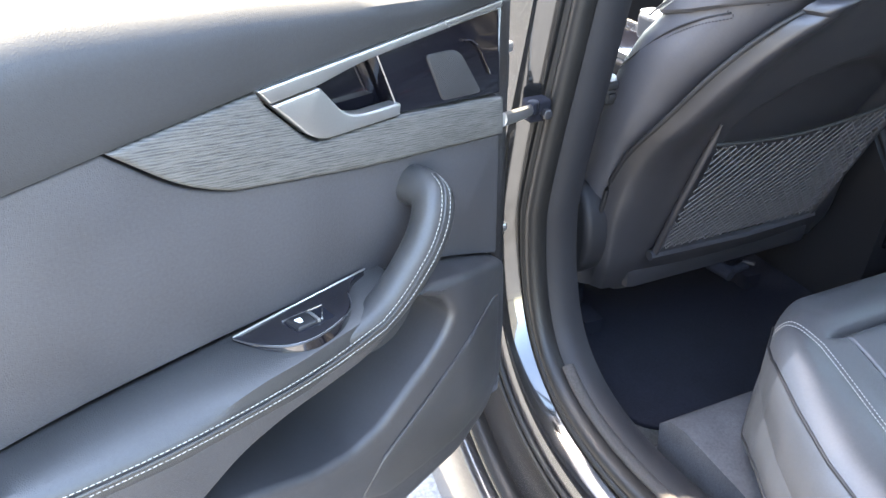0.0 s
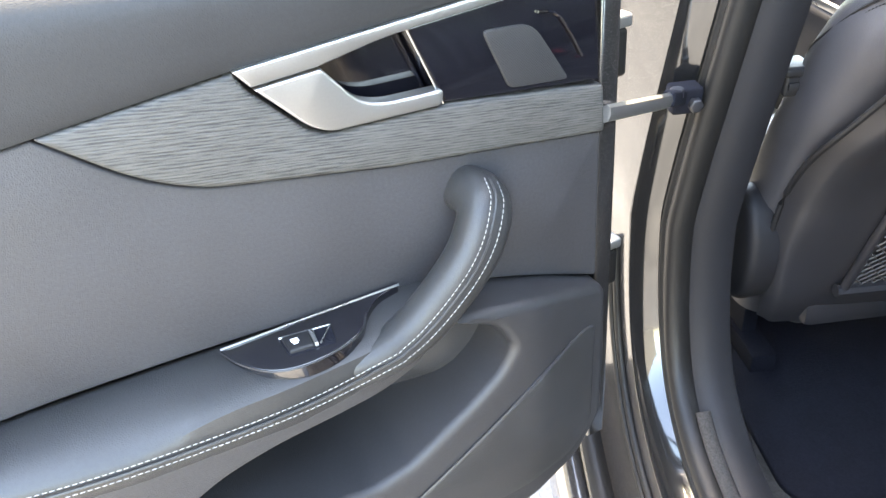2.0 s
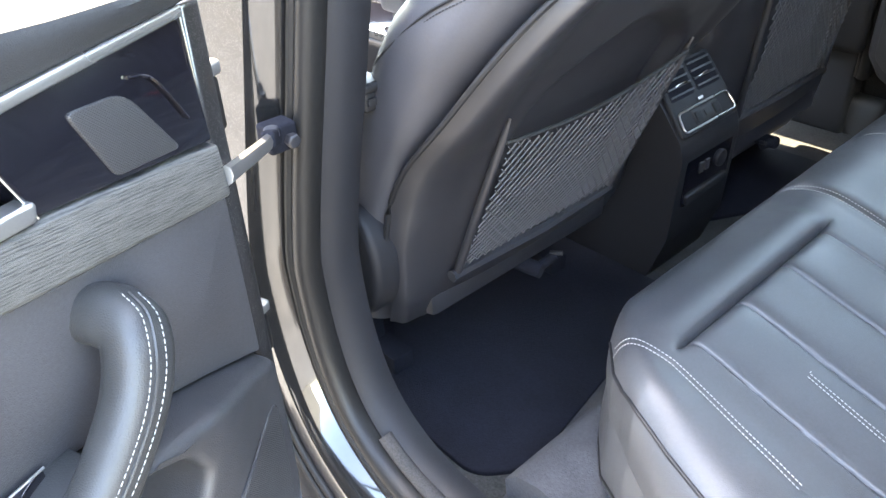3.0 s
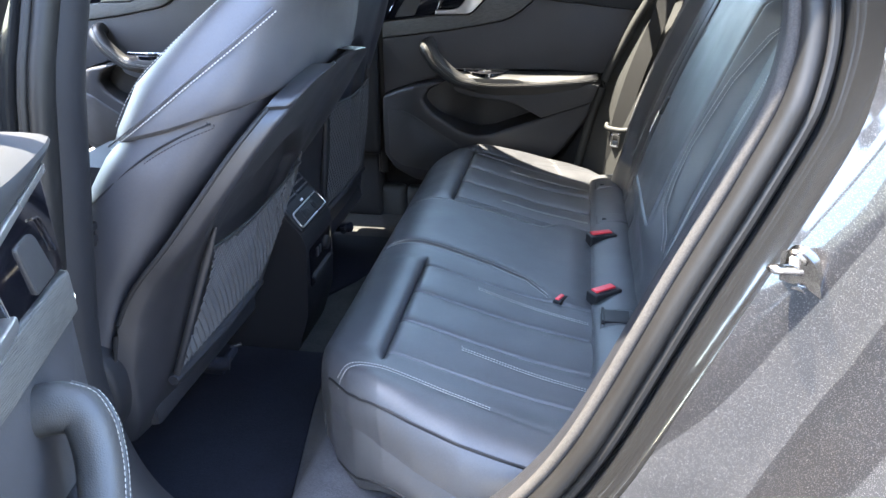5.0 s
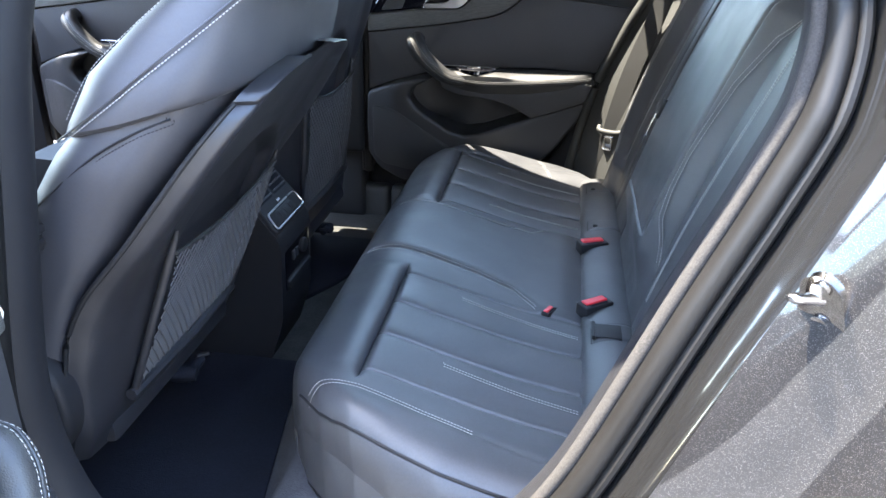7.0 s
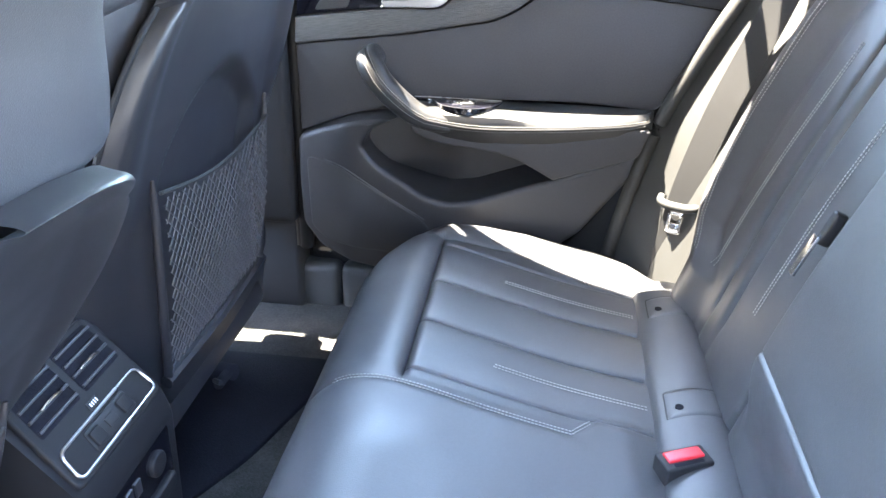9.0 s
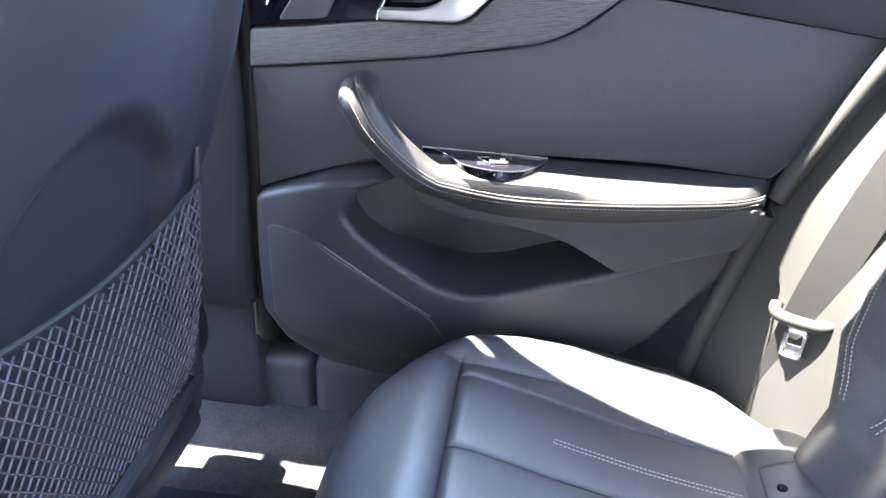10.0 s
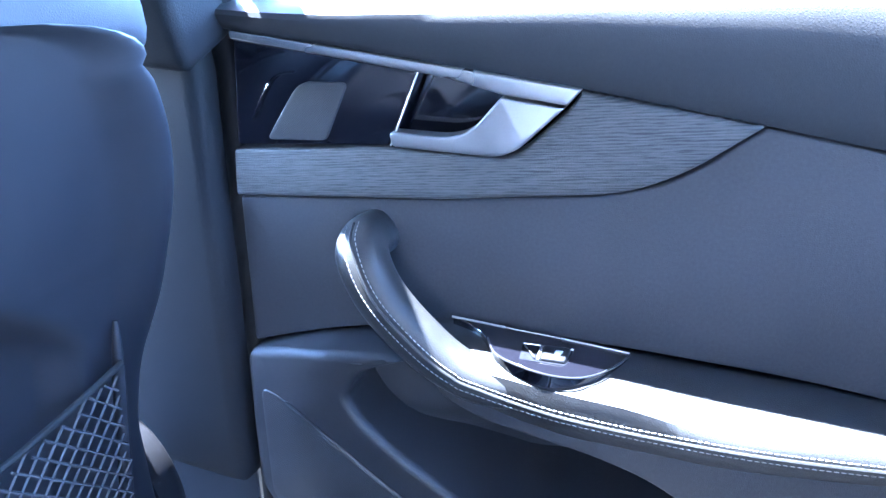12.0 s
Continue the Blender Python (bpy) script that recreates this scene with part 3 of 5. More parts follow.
    part("tweeter_grille", slab(rounded(gr, [0.014, 0.006, 0.006, 0.006]), 0.0, 0.0062, P, 0.0015), MESH, door, "perforated black tweeter grille")
    part("light_bar", tube(path([(0.068, 1.026, 0.006), (0.048, 1.018, 0.006), (0.026, 0.982, 0.006)], 6), 0.0013, 6), GLOSS, door, "glossy black light bar")
    strip = [(0.012, 1.056), (0.012, 1.0485), (0.20, 1.0355), (0.248, 1.0265), (0.297, 1.0235), (0.307, 1.0365), (0.15, 1.047)]
    part("metal_strip", slab(rounded(strip, [0.002, 0.002, 0.02, 0.004, 0.001, 0.001, 0]), -0.012, 0.0095, P, 0.0018), SATIN, door, "satin aluminium strip")
    hd = [(0.2955, 1.0215), (0.262, 0.985), (0.247, 0.9775), (0.158, 0.9745), (0.155, 0.9865), (0.205, 0.9885), (0.224, 0.9955), (0.247, 1.0245)]
    part("inner_handle", slab(rounded(hd, [0.001, 0.012, 0.012, 0.004, 0.004, 0.02, 0.016, 0.002], 6), -0.004, 0.0095, P, 0.0022), SATIN, door, "satin aluminium inner door handle")
    # leather insert
    ins = [(0.0, 0.905), (0.0, 0.748), (0.05, 0.768), (0.10, 0.786), (0.20, 0.815), (0.35, 0.826), (0.50, 0.83), (0.625, 0.822), (0.66 + ext * 0.6, 0.90), (0.68 + ext, belt(0.68 + ext) - 0.002), (0.55, belt(0.55) - 0.002), (0.434, belt(0.434) - 0.002), (0.387, 0.980), (0.346, 0.959), (0.20, 0.932)]
    part("insert_panel", slab(rounded(ins, [0.004, 0.004, 0.03, 0.03, 0.05, 0.05, 0.05, 0.01, 0.03, 0, 0, 0, 0.03, 0.03, 0]), -0.09, 0.0, P, 0.003), INSERT, door, "dark leather-covered insert panel")
    # armrest
    secs = []
    for u in np.linspace(0.19, 0.622, 30):
        top = float(np.interp(u, [0.19, 0.25, 0.35, 0.50, 0.622], [0.818, 0.822, 0.823, 0.826, 0.824]))
        nose = float(np.interp(u, [0.19, 0.235, 0.27, 0.33, 0.45, 0.56, 0.60, 0.622], [0.832, 0.805, 0.796, 0.794, 0.800, 0.808, 0.812, 0.814]))
        d = float(np.interp(u, [0.19, 0.24, 0.33, 0.45, 0.56, 0.60, 0.615, 0.622], [0.040, 0.058, 0.066, 0.066, 0.056, 0.046, 0.036, 0.02]))
        flat = 1 - ease(0.36, 0.46, u)
        secs.append([P(u, v, w) for v, w in ((top - 0.004, -0.01), (top, 0.0), (top - 0.002, d * 0.45), (nose + 0.014 + (top - nose - 0.019) * flat, d * 0.80), (nose + 0.006 + (top - nose - 0.016) * flat, d * 0.95), (nose, d), (nose - 0.006, d * 0.98), (nose - 0.018, d * 0.88), (nose - 0.034, d * 0.70), (nose - 0.036, -0.01))])
    part("armrest", loft(secs), ARMREST, door, "padded black leather armrest")
    pull = spline([(0.136, 0.889, -0.006), (0.136, 0.891, 0.014), (0.141, 0.884, 0.034), (0.160, 0.857, 0.043), (0.190, 0.829, 0.046), (0.222, 0.807, 0.047), (0.255, 0.797, 0.048), (0.29, 0.794, 0.040), (0.32, 0.793, 0.018)], 6)
    secs = []
    for i, q in enumerate(pull):
        if i == 0:
            seam, over, under = [], [], []
        t = pull[min(i + 1, len(pull) - 1)] - pull[max(i - 1, 0)]
        t = t / np.linalg.norm(t)
        far = pull[min(max(i, 9) + 2, len(pull) - 1)] - pull[min(max(i, 9), len(pull) - 3) - 1]
        nrm = np.array([-far[1], far[0], 0.0])
        nrm = nrm / np.linalg.norm(nrm)
        nrm = nrm - t * (nrm @ t)
        nrm = nrm / np.linalg.norm(nrm)
        rise = np.cross(t, nrm)
        rise = rise if rise[2] > 0 or i < 8 else -rise
        a = float(np.interp(i, [0, 6, 12, 26, len(pull) - 1], [0.023, 0.0240, 0.0225, 0.021, 0.014]))
        dp = float(np.interp(i, [0, 6, 12, len(pull) - 1], [0.021, 0.021, 0.019, 0.016]))
        def skin(deg, lift=0.0):
            g = radians(deg)
            cg, sg = math.cos(g), math.sin(g)
            return tuple(q + nrm * (a + lift) * math.copysign(abs(cg) ** 0.78, cg) + rise * (dp + lift) * math.copysign(abs(sg) ** 0.78, sg))
        secs.append([P(*skin(360 * j / 20)) for j in range(20)])
        if i >= 8 and q[0] < 0.262:
            seam.append(skin(82, 0.0003))
            over.append(skin(70, 0.0004))
            under.append(skin(94, 0.0004))
    part("pull_handle", loft(secs), ARMREST, door, "leather-wrapped pull handle")
    line = [(0.33, 0.794, 0.0668), (0.45, 0.80, 0.0675), (0.56, 0.808, 0.0575), (0.60, 0.812, 0.047), (0.616, 0.814, 0.035)]
    part("seam", tube(path(seam[::3] + line), 0.0013, 6), ARMREST, door)
    part("stitching", stitches(path(over[::3] + [(a + 0.001, b + 0.0045, c - 0.0004) for a, b, c in line])), THREAD, door, "pale contrast stitching")
    part("stitching", stitches(path(under[::3] + [(a - 0.001, b - 0.0045, c + 0.0002) for a, b, c in line])), THREAD, door, "pale contrast stitching")
    # window switch in its plate
    def Q(u, w, v):
        return P(u, v, w)
    plate = [(0.212, 0.005), (0.367, 0.004), (0.357, 0.030), (0.338, 0.053), (0.315, 0.060), (0.285, 0.057), (0.262, 0.046), (0.250, 0.026), (0.235, 0.012)]
    sp = part("switch_plate", slab(rounded(plate, [0.002, 0.004, 0.014, 0.014, 0.014, 0.014, 0.014, 0.01, 0.01]), 0.812, 0.8262, Q, 0.0015), GLOSS, door, "glossy black window switch plate")
    part("plate_line", tube([P(0.212, 0.8265, 0.006), P(0.300, 0.8266, 0.0055), P(0.365, 0.8265, 0.006)], 0.0010, 6), SATIN, sp, "thin satin line")
    part("plate_rim", tube(path([(0.366, 0.8258, 0.008), (0.356, 0.8258, 0.031), (0.338, 0.8258, 0.052), (0.315, 0.8258, 0.0595), (0.286, 0.8258, 0.0565), (0.263, 0.8258, 0.0455), (0.251, 0.8258, 0.026)], 6), 0.0008, 6), SHELL, sp)
    # recess shade laid on the plate as a thin black slab
    part("switch_recess_shade", slab(rounded([(0.281, 0.024), (0.322, 0.019), (0.321, 0.044), (0.284, 0.048)], 0.003), 0.82, 0.8268, Q, 0.0004), FELT, sp, "matte black plate for the shade in the recess round the switch")
    part("window_switch", slab(rounded([(0.299, 0.0245), (0.3205, 0.0215), (0.3198, 0.042), (0.300, 0.0445)], 0.002), 0.822, 0.8300, Q, 0.002), PLATE, sp, "black window lifter key")
    part("key_edge", tube([P(0.322, 0.8272, 0.0195), P(0.281, 0.8272, 0.0250), P(0.2955, 0.8285, 0.0440)], 0.0009, 6), SATIN, sp, "satin edge of the switch")
    part("key_face", slab([(0.296, 0.0265), (0.2992, 0.026), (0.3000, 0.044), (0.2975, 0.0445)], 0.822, 0.8302, Q, 0.0005), SATIN, sp)
    part("key_symbol", join([slab([(0.3095, 0.0295), (0.3155, 0.0288), (0.3152, 0.0335), (0.3095, 0.034)], 0.829, 0.8303, Q, 0.0003), slab([(0.3105, 0.0345), (0.3145, 0.0342), (0.3143, 0.0362), (0.3107, 0.0365)], 0.829, 0.8303, Q, 0.0002)]), WHITE, sp, "white printed window symbol")
    # skirt under the armrest
    sk = [(0.212, 0.800), (0.212, 0.775), (0.25, 0.758), (0.30, 0.752), (0.35, 0.748), (0.397, 0.737), (0.43, 0.72), (0.463, 0.702), (0.55, 0.733), (0.603, 0.753), (0.618, 0.80), (0.60, 0.803), (0.45, 0.790), (0.30, 0.783)]
    part("armrest_skirt", slab(rounded(sk, [0.004, 0.02, 0.02, 0.02, 0.03, 0.03, 0.03, 0.003, 0, 0.01, 0.004, 0, 0, 0]), -0.085, 0.048, P, 0.004), INSERT, door, "dark leather skirt below the armrest")
    # door pocket and speaker panel
    pk = [(0.09, 0.81), (0.09, 0.62), (0.50, 0.62), (0.62, 0.75), (0.60, 0.80)]
    part("pocket_liner", slab(pk, -0.09, -0.078, P, 0.002, lambda u, v: 0.062 * (1 - ease(0.15, 0.31, u)) * ease(0.62, 0.70, v)), DOORPLASTIC, door, "dark plastic map pocket liner")
    def bulge(u, v):
        return 0.030 * ease(-0.01, 0.11, u) * (0.25 + 0.75 * ease(0.48, 0.62, v)) - 0.018 * ease(0.44, 0.62, u)

    lp = [(-0.004, 0.735), (0.003, 0.745), (0.05, 0.765), (0.10, 0.783), (0.15, 0.793), (0.190, 0.796), (0.165, 0.784), (0.136, 0.769), (0.122, 0.740), (0.138, 0.716), (0.165, 0.695), (0.235, 0.652), (0.275, 0.642), (0.32, 0.648), (0.43, 0.689), (0.54, 0.729), (0.606, 0.750), (0.60, 0.71), (0.52, 0.60), (0.43, 0.52), (0.34, 0.478), (0.20, 0.474), (0.09, 0.492), (0.03, 0.522), (-0.004, 0.567), (-0.006, 0.65)]
    part("speaker_panel", slab(rounded(lp, 0.010, 4), -0.09, 0.013, P, 0.009, bulge), DOORPLASTIC, door, "moulded dark plastic speaker panel with pocket lip")
    ms = [(0.012, 0.704), (0.035, 0.706), (0.085, 0.695), (0.155, 0.652), (0.235, 0.604), (0.265, 0.555), (0.22, 0.522), (0.112, 0.528), (0.045, 0.538), (0.014, 0.565)]
    part("speaker_grille", slab(rounded(ms, 0.012, 4), 0.0, 0.0145, P, 0.002, bulge), MESH, door, "finely perforated speaker grille")
    part("grille_line", tube(path([(a, b, 0.0145 + bulge(a, b)) for a, b in ((0.05, 0.7055), (0.088, 0.6965), (0.158, 0.653), (0.237, 0.606))], 6), 0.0012, 6), SHELL, door)
    return door


LD = Vector((0.3844, -0.9231, 0)).normalized()
LN = Vector((-LD.y, LD.x, 0))
LEFT = Matrix(((LD.x, LN.x, 0, 0.0953), (LD.y, LN.y, 0, -0.8985), (0, 0, 1, 0), (0, 0, 0, 1)))
build_door("car_door", -1, LEFT, "open rear car door with black leather armrest and grey oak trim")
far_door = build_door("car_door", 1, Matrix.Translation((0.0, 0.718, 0.0)), "closed rear car door with sunlit black leather armrest")
# out of view: added so the jamb paint has something beige to reflect
wall = part("reflected_wall_south", box(-24, 22, -9.3, -9.0, 0.0, 5.2, 0), STUCCO)
tagged(wall, "unseen beige wall added to be mirrored in the jamb paint", "wall", kind="structure")
# unseen blocker, low enough to cut only the horizon sky mirrored by the backrest
wall = part("glare_block_north", box(-24, 22, 5.2, 5.5, 0.0, 1.9, 0), STUCCO)
tagged(wall, "unseen low wall added to block low sky from the backrest", "wall", kind="structure")
front_door = copy_thing(far_door, Matrix.Translation((-1.02, 0.73, 0.02)))
build_door("car_door", -1, Matrix.Translation((-1.02, -0.73, 0.02)), "closed front car door beside the driver")
tagged(front_door, "closed front car door with black trim and metal handle", "car door")


# ---- rear bench ----
def field(fn, us, vs, skip=None):
    """A skin z = fn(u, v) over a grid, as bmesh; skip(u, v) leaves faces out."""
    verts = [fn(u, v) for u in us for v in vs]
    k = len(vs)
    faces = []
    for i in range(len(us) - 1):
        for j in range(k - 1):
            if skip and skip((us[i] + us[i + 1]) / 2, (vs[j] + vs[j + 1]) / 2):
                continue
            faces.append((i * k + j, (i + 1) * k + j, (i + 1) * k + j + 1, i * k + j + 1))
    me = bpy.data.meshes.new("tmp")
    me.from_pydata([tuple(v) for v in verts], [], faces)
    bm = bmesh.new()
    bm.from_mesh(me)
    bpy.data.meshes.remove(me)
    bmesh.ops.delete(bm, geom=[v for v in bm.verts if not v.link_faces], context="VERTS")
    return bm


CUSH = np.array(resample(spline([(0.20, 0.385), (0.175, 0.44), (0.160, 0.50), (0.162, 0.555), (0.178, 0.600), (0.206, 0.628), (0.25, 0.641), (0.30, 0.637), (0.40, 0.610), (0.50, 0.584), (0.60, 0.566), (0.66, 0.556)], 10), 0.005))
CN = len(CUSH) - 1
NEAR_SEAMS, FAR_SEAMS = (0.186, 0.290, 0.394, 0.497), (0.186, 0.300, 0.413, 0.526)
PANEL_X = 0.292


def cush_half(x):
    return float(np.interp(x, [0.158, 0.17, 0.20, 0.25, 0.30, 0.35, 0.42, 0.54, 0.60, 0.68], [0.45, 0.475, 0.53, 0.592, 0.632, 0.658, 0.682, 0.692, 0.67, 0.60]))


def seams_at(x, far):
    """Where the flute seams run; those of the near place fan out a little towards the back."""
    k = 1.0 if far else 1.0 + 0.085 * max(x - PANEL_X, 0.0)
    return tuple(q * k for q in (FAR_SEAMS if far else NEAR_SEAMS))


def in_flutes(x, y, z=1.0):
    q = seams_at(x, y > 0)
    return x > PANEL_X and z > 0.5 and q[0] < abs(y) < q[3]


def centre_line(x, far):
    if far:
        return float(np.interp(x, [0.15, 0.22, 0.42, 0.50, 0.53], [0.135, 0.147, 0.148, 0.150, 0.186]))
    return float(np.interp(x, [0.15, 0.22, 0.41, 0.48, 0.52, 0.53], [0.09, 0.098, 0.112, 0.130, 0.170, 0.186]))


def bolster_line(x):
    return float(np.interp(x, [0.20, 0.23, 0.30, 0.37, 0.43, 0.50, 0.60], [0.545, 0.549, 0.545, 0.555, 0.565, 0.580, 0.600]))


def cush_y(x, v):
    """Straight rows over the middle, squeezed only towards the ends."""
    half = cush_half(x)
    core = min(half - 0.05, 0.56)
    return v / 0.8 * core if abs(v) <= 0.8 else math.copysign(core + (abs(v) - 0.8) / 0.2 * (half - core), v)


def cush_v(x, y):
    half = cush_half(x)
    core = min(half - 0.05, 0.56)
    return y / core * 0.8 if abs(y) <= core else math.copysign(0.8 + 0.2 * (abs(y) - core) / (half - core), y)


def cush_point(u, v):
    """u along the profile 0..1, v across -1..1."""
    f = u * CN
    i = min(int(f), CN - 1)
    p = CUSH[i] + (CUSH[i + 1] - CUSH[i]) * (f - i)
    t = CUSH[i + 1] - CUSH[i]
    n = np.array([-t[1], t[0]]) / np.linalg.norm(t)
    x, z = p
    half = cush_half(x)
    y = cush_y(x, v)
    a = abs(y)
    h = 0.0
    SEAMS = seams_at(x, y > 0)
    top = ease(0.19, 0.24, x)
    fl = ease(PANEL_X - 0.003, PANEL_X + 0.008, x)
    if a < 0.60:
        for s in SEAMS:
            h += groove(a - s, 0.0016, 0.0055 if 0 < SEAMS.index(s) < 3 else 0.0065) * fl
        inside = ease(SEAMS[0] - 0.004, SEAMS[0] + 0.012, a) * (1 - ease(SEAMS[3] - 0.012, SEAMS[3] + 0.004, a))
        h += -0.003 * inside * fl
        if fl > 0 and SEAMS[0] < a < SEAMS[3]:
            q = ((a - SEAMS[0]) / (SEAMS[1] - SEAMS[0])) % 1.0
            h += 0.0042 * fl * (1 - (2 * q - 1) ** 4)
        if SEAMS[0] - 0.04 < a < SEAMS[3] + 0.04 and z > 0.55:
            h += ease(SEAMS[0] - 0.035, SEAMS[0], a) * (1 - ease(SEAMS[3], SEAMS[3] + 0.035, a)) * (groove(x - PANEL_X, 0.0045, 0.015) + 0.005 * math.exp(-((x - PANEL_X + 0.030) / 0.024) ** 2))
    # raised middle place and its seams
    c = centre_line(x, y > 0)
    if z > 0.5:
        h += 0.007 * (1 - ease(c - 0.02, c + 0.02, a)) * ease(0.17, 0.25, x) * (1 - ease(0.56, 0.62, x))
        if x < 0.53:
            h += groove(a - c, 0.004, 0.004) * ease(0.16, 0.2, x)
    # outer bolster seam
    if x > 0.16 and z > 0.45:
        h += groove(a - bolster_line(x), 0.004, 0.003) * ease(0.20, 0.24, x)
        h += 0.012 * ease(0.53, 0.60, a) * ease(0.2, 0.3, x)
    # soft shoulders at the ends
    e = (a - 0.90 * half) / (0.10 * half)
    drop = 0.0
    if e > 0:
        drop = 0.085 * (1 - math.sqrt(max(1 - min(e, 1.0) ** 2, 0.0)))
    h += 0.0006 * noise.noise(Vector((x * 14, y * 14, 2.0)))
    return (x + n[0] * h + drop * 0.15, y, z + n[1] * h - drop * (1 if z > 0.5 else 0.3))


top0 = int(np.argmin(CUSH[:, 0])) + 1
seam_u = float(np.interp(PANEL_X, CUSH[top0:, 0], np.arange(top0, CN + 1))) / CN
us = np.array(sorted(set(np.round(np.linspace(0, 1, 130), 5)) | {round(seam_u + d / CN, 5) for d in (-2.4, -1.6, -1.0, -0.6, -0.3, 0.0, 0.3, 0.6, 1.0, 1.6, 2.4)}))
rows = set(np.round(np.linspace(-0.8, 0.8, 460), 5))
for s in [-q for q in NEAR_SEAMS] + list(FAR_SEAMS):
    rows |= {round((s + d) / 0.56 * 0.8, 5) for d in (-0.008, -0.004, -0.0015, 0.0, 0.0015, 0.004, 0.008)}
vs = np.concatenate([np.linspace(-1, -0.8, 26, endpoint=False), sorted(rows), np.linspace(0.8, 1, 27)[1:]])
bench = thing("rear_bench", Matrix.Translation((0.4, 0, 0.345)), "black leather rear bench seat with fluted outer places", "bench seat")
OFF = Matrix.Translation((-0.4, 0, -0.345))


def bench_part(name, bm, mat, label="", parent=None):
    return part(name, move(bm, OFF), mat, parent or bench, label)


def flute_skip(sgn):
    def f(u, v):
        x, y, z = cush_point(u, v)
        return not (in_flutes(x, y, z) and y * sgn > 0)
    return f


bench_part("seat_cushion", field(cush_point, us, vs, lambda u, v: in_flutes(*cush_point(u, v))), LEATHER, "wide black leather seat cushion")
for sgn in (-1, 1):
    bench_part("fluted_panel", field(cush_point, us, vs, flute_skip(sgn)), LEATHER, "fluted black leather seat panel")
# side faces of the cushion
for sgn in (-1, 1):
    edge = [cush_point(u, sgn) for u in us]
    secs = []
    for q in edge:
        low = 0.385 + 0.075 * ease(0.22, 0.34, q[0])
        secs.append([(q[0] + 0.01 * k, q[1] + sgn * (0.012 * math.sin(math.pi * min(k * 1.15, 1)) - 0.055 * ease(0.62, 1.0, k) ** 1.5), q[2] + (low - q[2]) * k) for k in np.linspace(0, 1, 16)])
    rows_at = [secs[i][8] for i in range(int(len(edge) * 0.30), int(len(edge) * 0.93))]
    # darker than the leather: groove shade put into the seam's colour
    bench_part("piping", tube([(x, y + sgn * 0.0008, z) for x, y, z in rows_at], 0.0018, 8), PLATE, "seam along the cushion side, coloured dark for the shade of its groove")
    bench_part("cushion_side", loft(secs, caps=False, closed=False), LEATHER)


def cush_at(x, y):
    """A point on the top of the cushion."""
    k = int(np.argmin(CUSH[:, 0])) + 1
    i = float(np.interp(x, CUSH[k:, 0], np.arange(k, CN + 1)))
    q = cush_point(i / CN, cush_v(x, y))
    return (q[0], q[1], q[2] + 0.0008)


def cush_line(fn, x0, x1, n=40):
    return [cush_at(x, fn(x)) for x in np.linspace(x0, x1, n)]


for sgn in (-1, 1):
    for y0 in ((0.236, 0.460) if sgn > 0 else (0.220, 0.430)):
        for d in (-0.003, 0.003):
            bench_part("stitching", stitches(cush_line(lambda x: sgn * (y0 + d + (0.004 + 0.11 * (x - 0.40) if sgn < 0 else 0)), 0.40, 0.60, 80), r=0.0006), THREAD)
        bench_part("stitching", stitches([cush_at(0.399, sgn * y) for y in np.linspace(y0 - 0.0035, y0 + 0.0035, 5)], r=0.0006), THREAD)
    for d in (-0.004, 0.004):
        bench_part("stitching", stitches(cush_line(lambda x: sgn * (centre_line(x, sgn > 0) + d), 0.21, 0.525, 90), r=0.0006), THREAD)
        if sgn < 0:
            bench_part("stitching", stitches(cush_line(lambda x: sgn * (bolster_line(x) + d), 0.225, 0.46, 80), r=0.0006), THREAD)

for d in (-0.003, 0.003):
    bench_part("stitching", stitches([cush_at(0.532 + d - 0.9 * (y - 0.53) ** 1.3, y) for y in np.linspace(0.532, 0.625, 30)]), THREAD)
for sgn in (-1, 1):
    rim = [np.array(cush_point(u, sgn * 0.955)) + np.array((0, 0, 0.0012)) for u in np.linspace(0.36, 0.92, 70)]
    # piping in near-black plastic to carry the shade beside it
    bench_part("piping", tube(rim, 0.0022, 8), PLATE, "piping along the cushion edge, coloured dark for the shade of its grooves")

# strip between cushion and backrest, with child-seat anchor covers and buckles
def strip_point(u, v):
    y = v * 0.60
    x = 0.598 + 0.112 * u + 0.006 * (1 - ease(0.0, 0.15, u))
    roll = math.sqrt(max(1 - (2 * u - 0.95) ** 2 / 1.11, 0.0))
    return (x, y, 0.545 + 0.036 * roll + 0.006 * u + 0.0012 * noise.noise(Vector((x * 9, y * 11, 4.0))) - 0.035 * ease(0.90, 1.0, abs(v)) ** 2)


bench_part("rear_strip", field(strip_point, np.linspace(0, 1, 26), np.linspace(-1, 1, 110)), LEATHER, "smooth leather strip below the backrest")

BK = 0.34


def back_x(z):
    return 0.695 + BK * (z - 0.58)


GROOVES = (0.36, 0.41, -0.335, -0.385)


def left_seam(z):
    return float(np.interp(z, [0.66, 0.72, 0.752, 0.80, 0.86, 0.98, 1.06, 1.12], [-0.205, -0.180, -0.160, -0.152, -0.150, -0.160, -0.18, -0.22]))


def right_seam(z):
    return float(np.interp(z, [0.64, 0.67, 0.70, 0.76, 0.85, 1.0, 1.10], [0.505, 0.535, 0.572, 0.600, 0.608, 0.600, 0.575]))


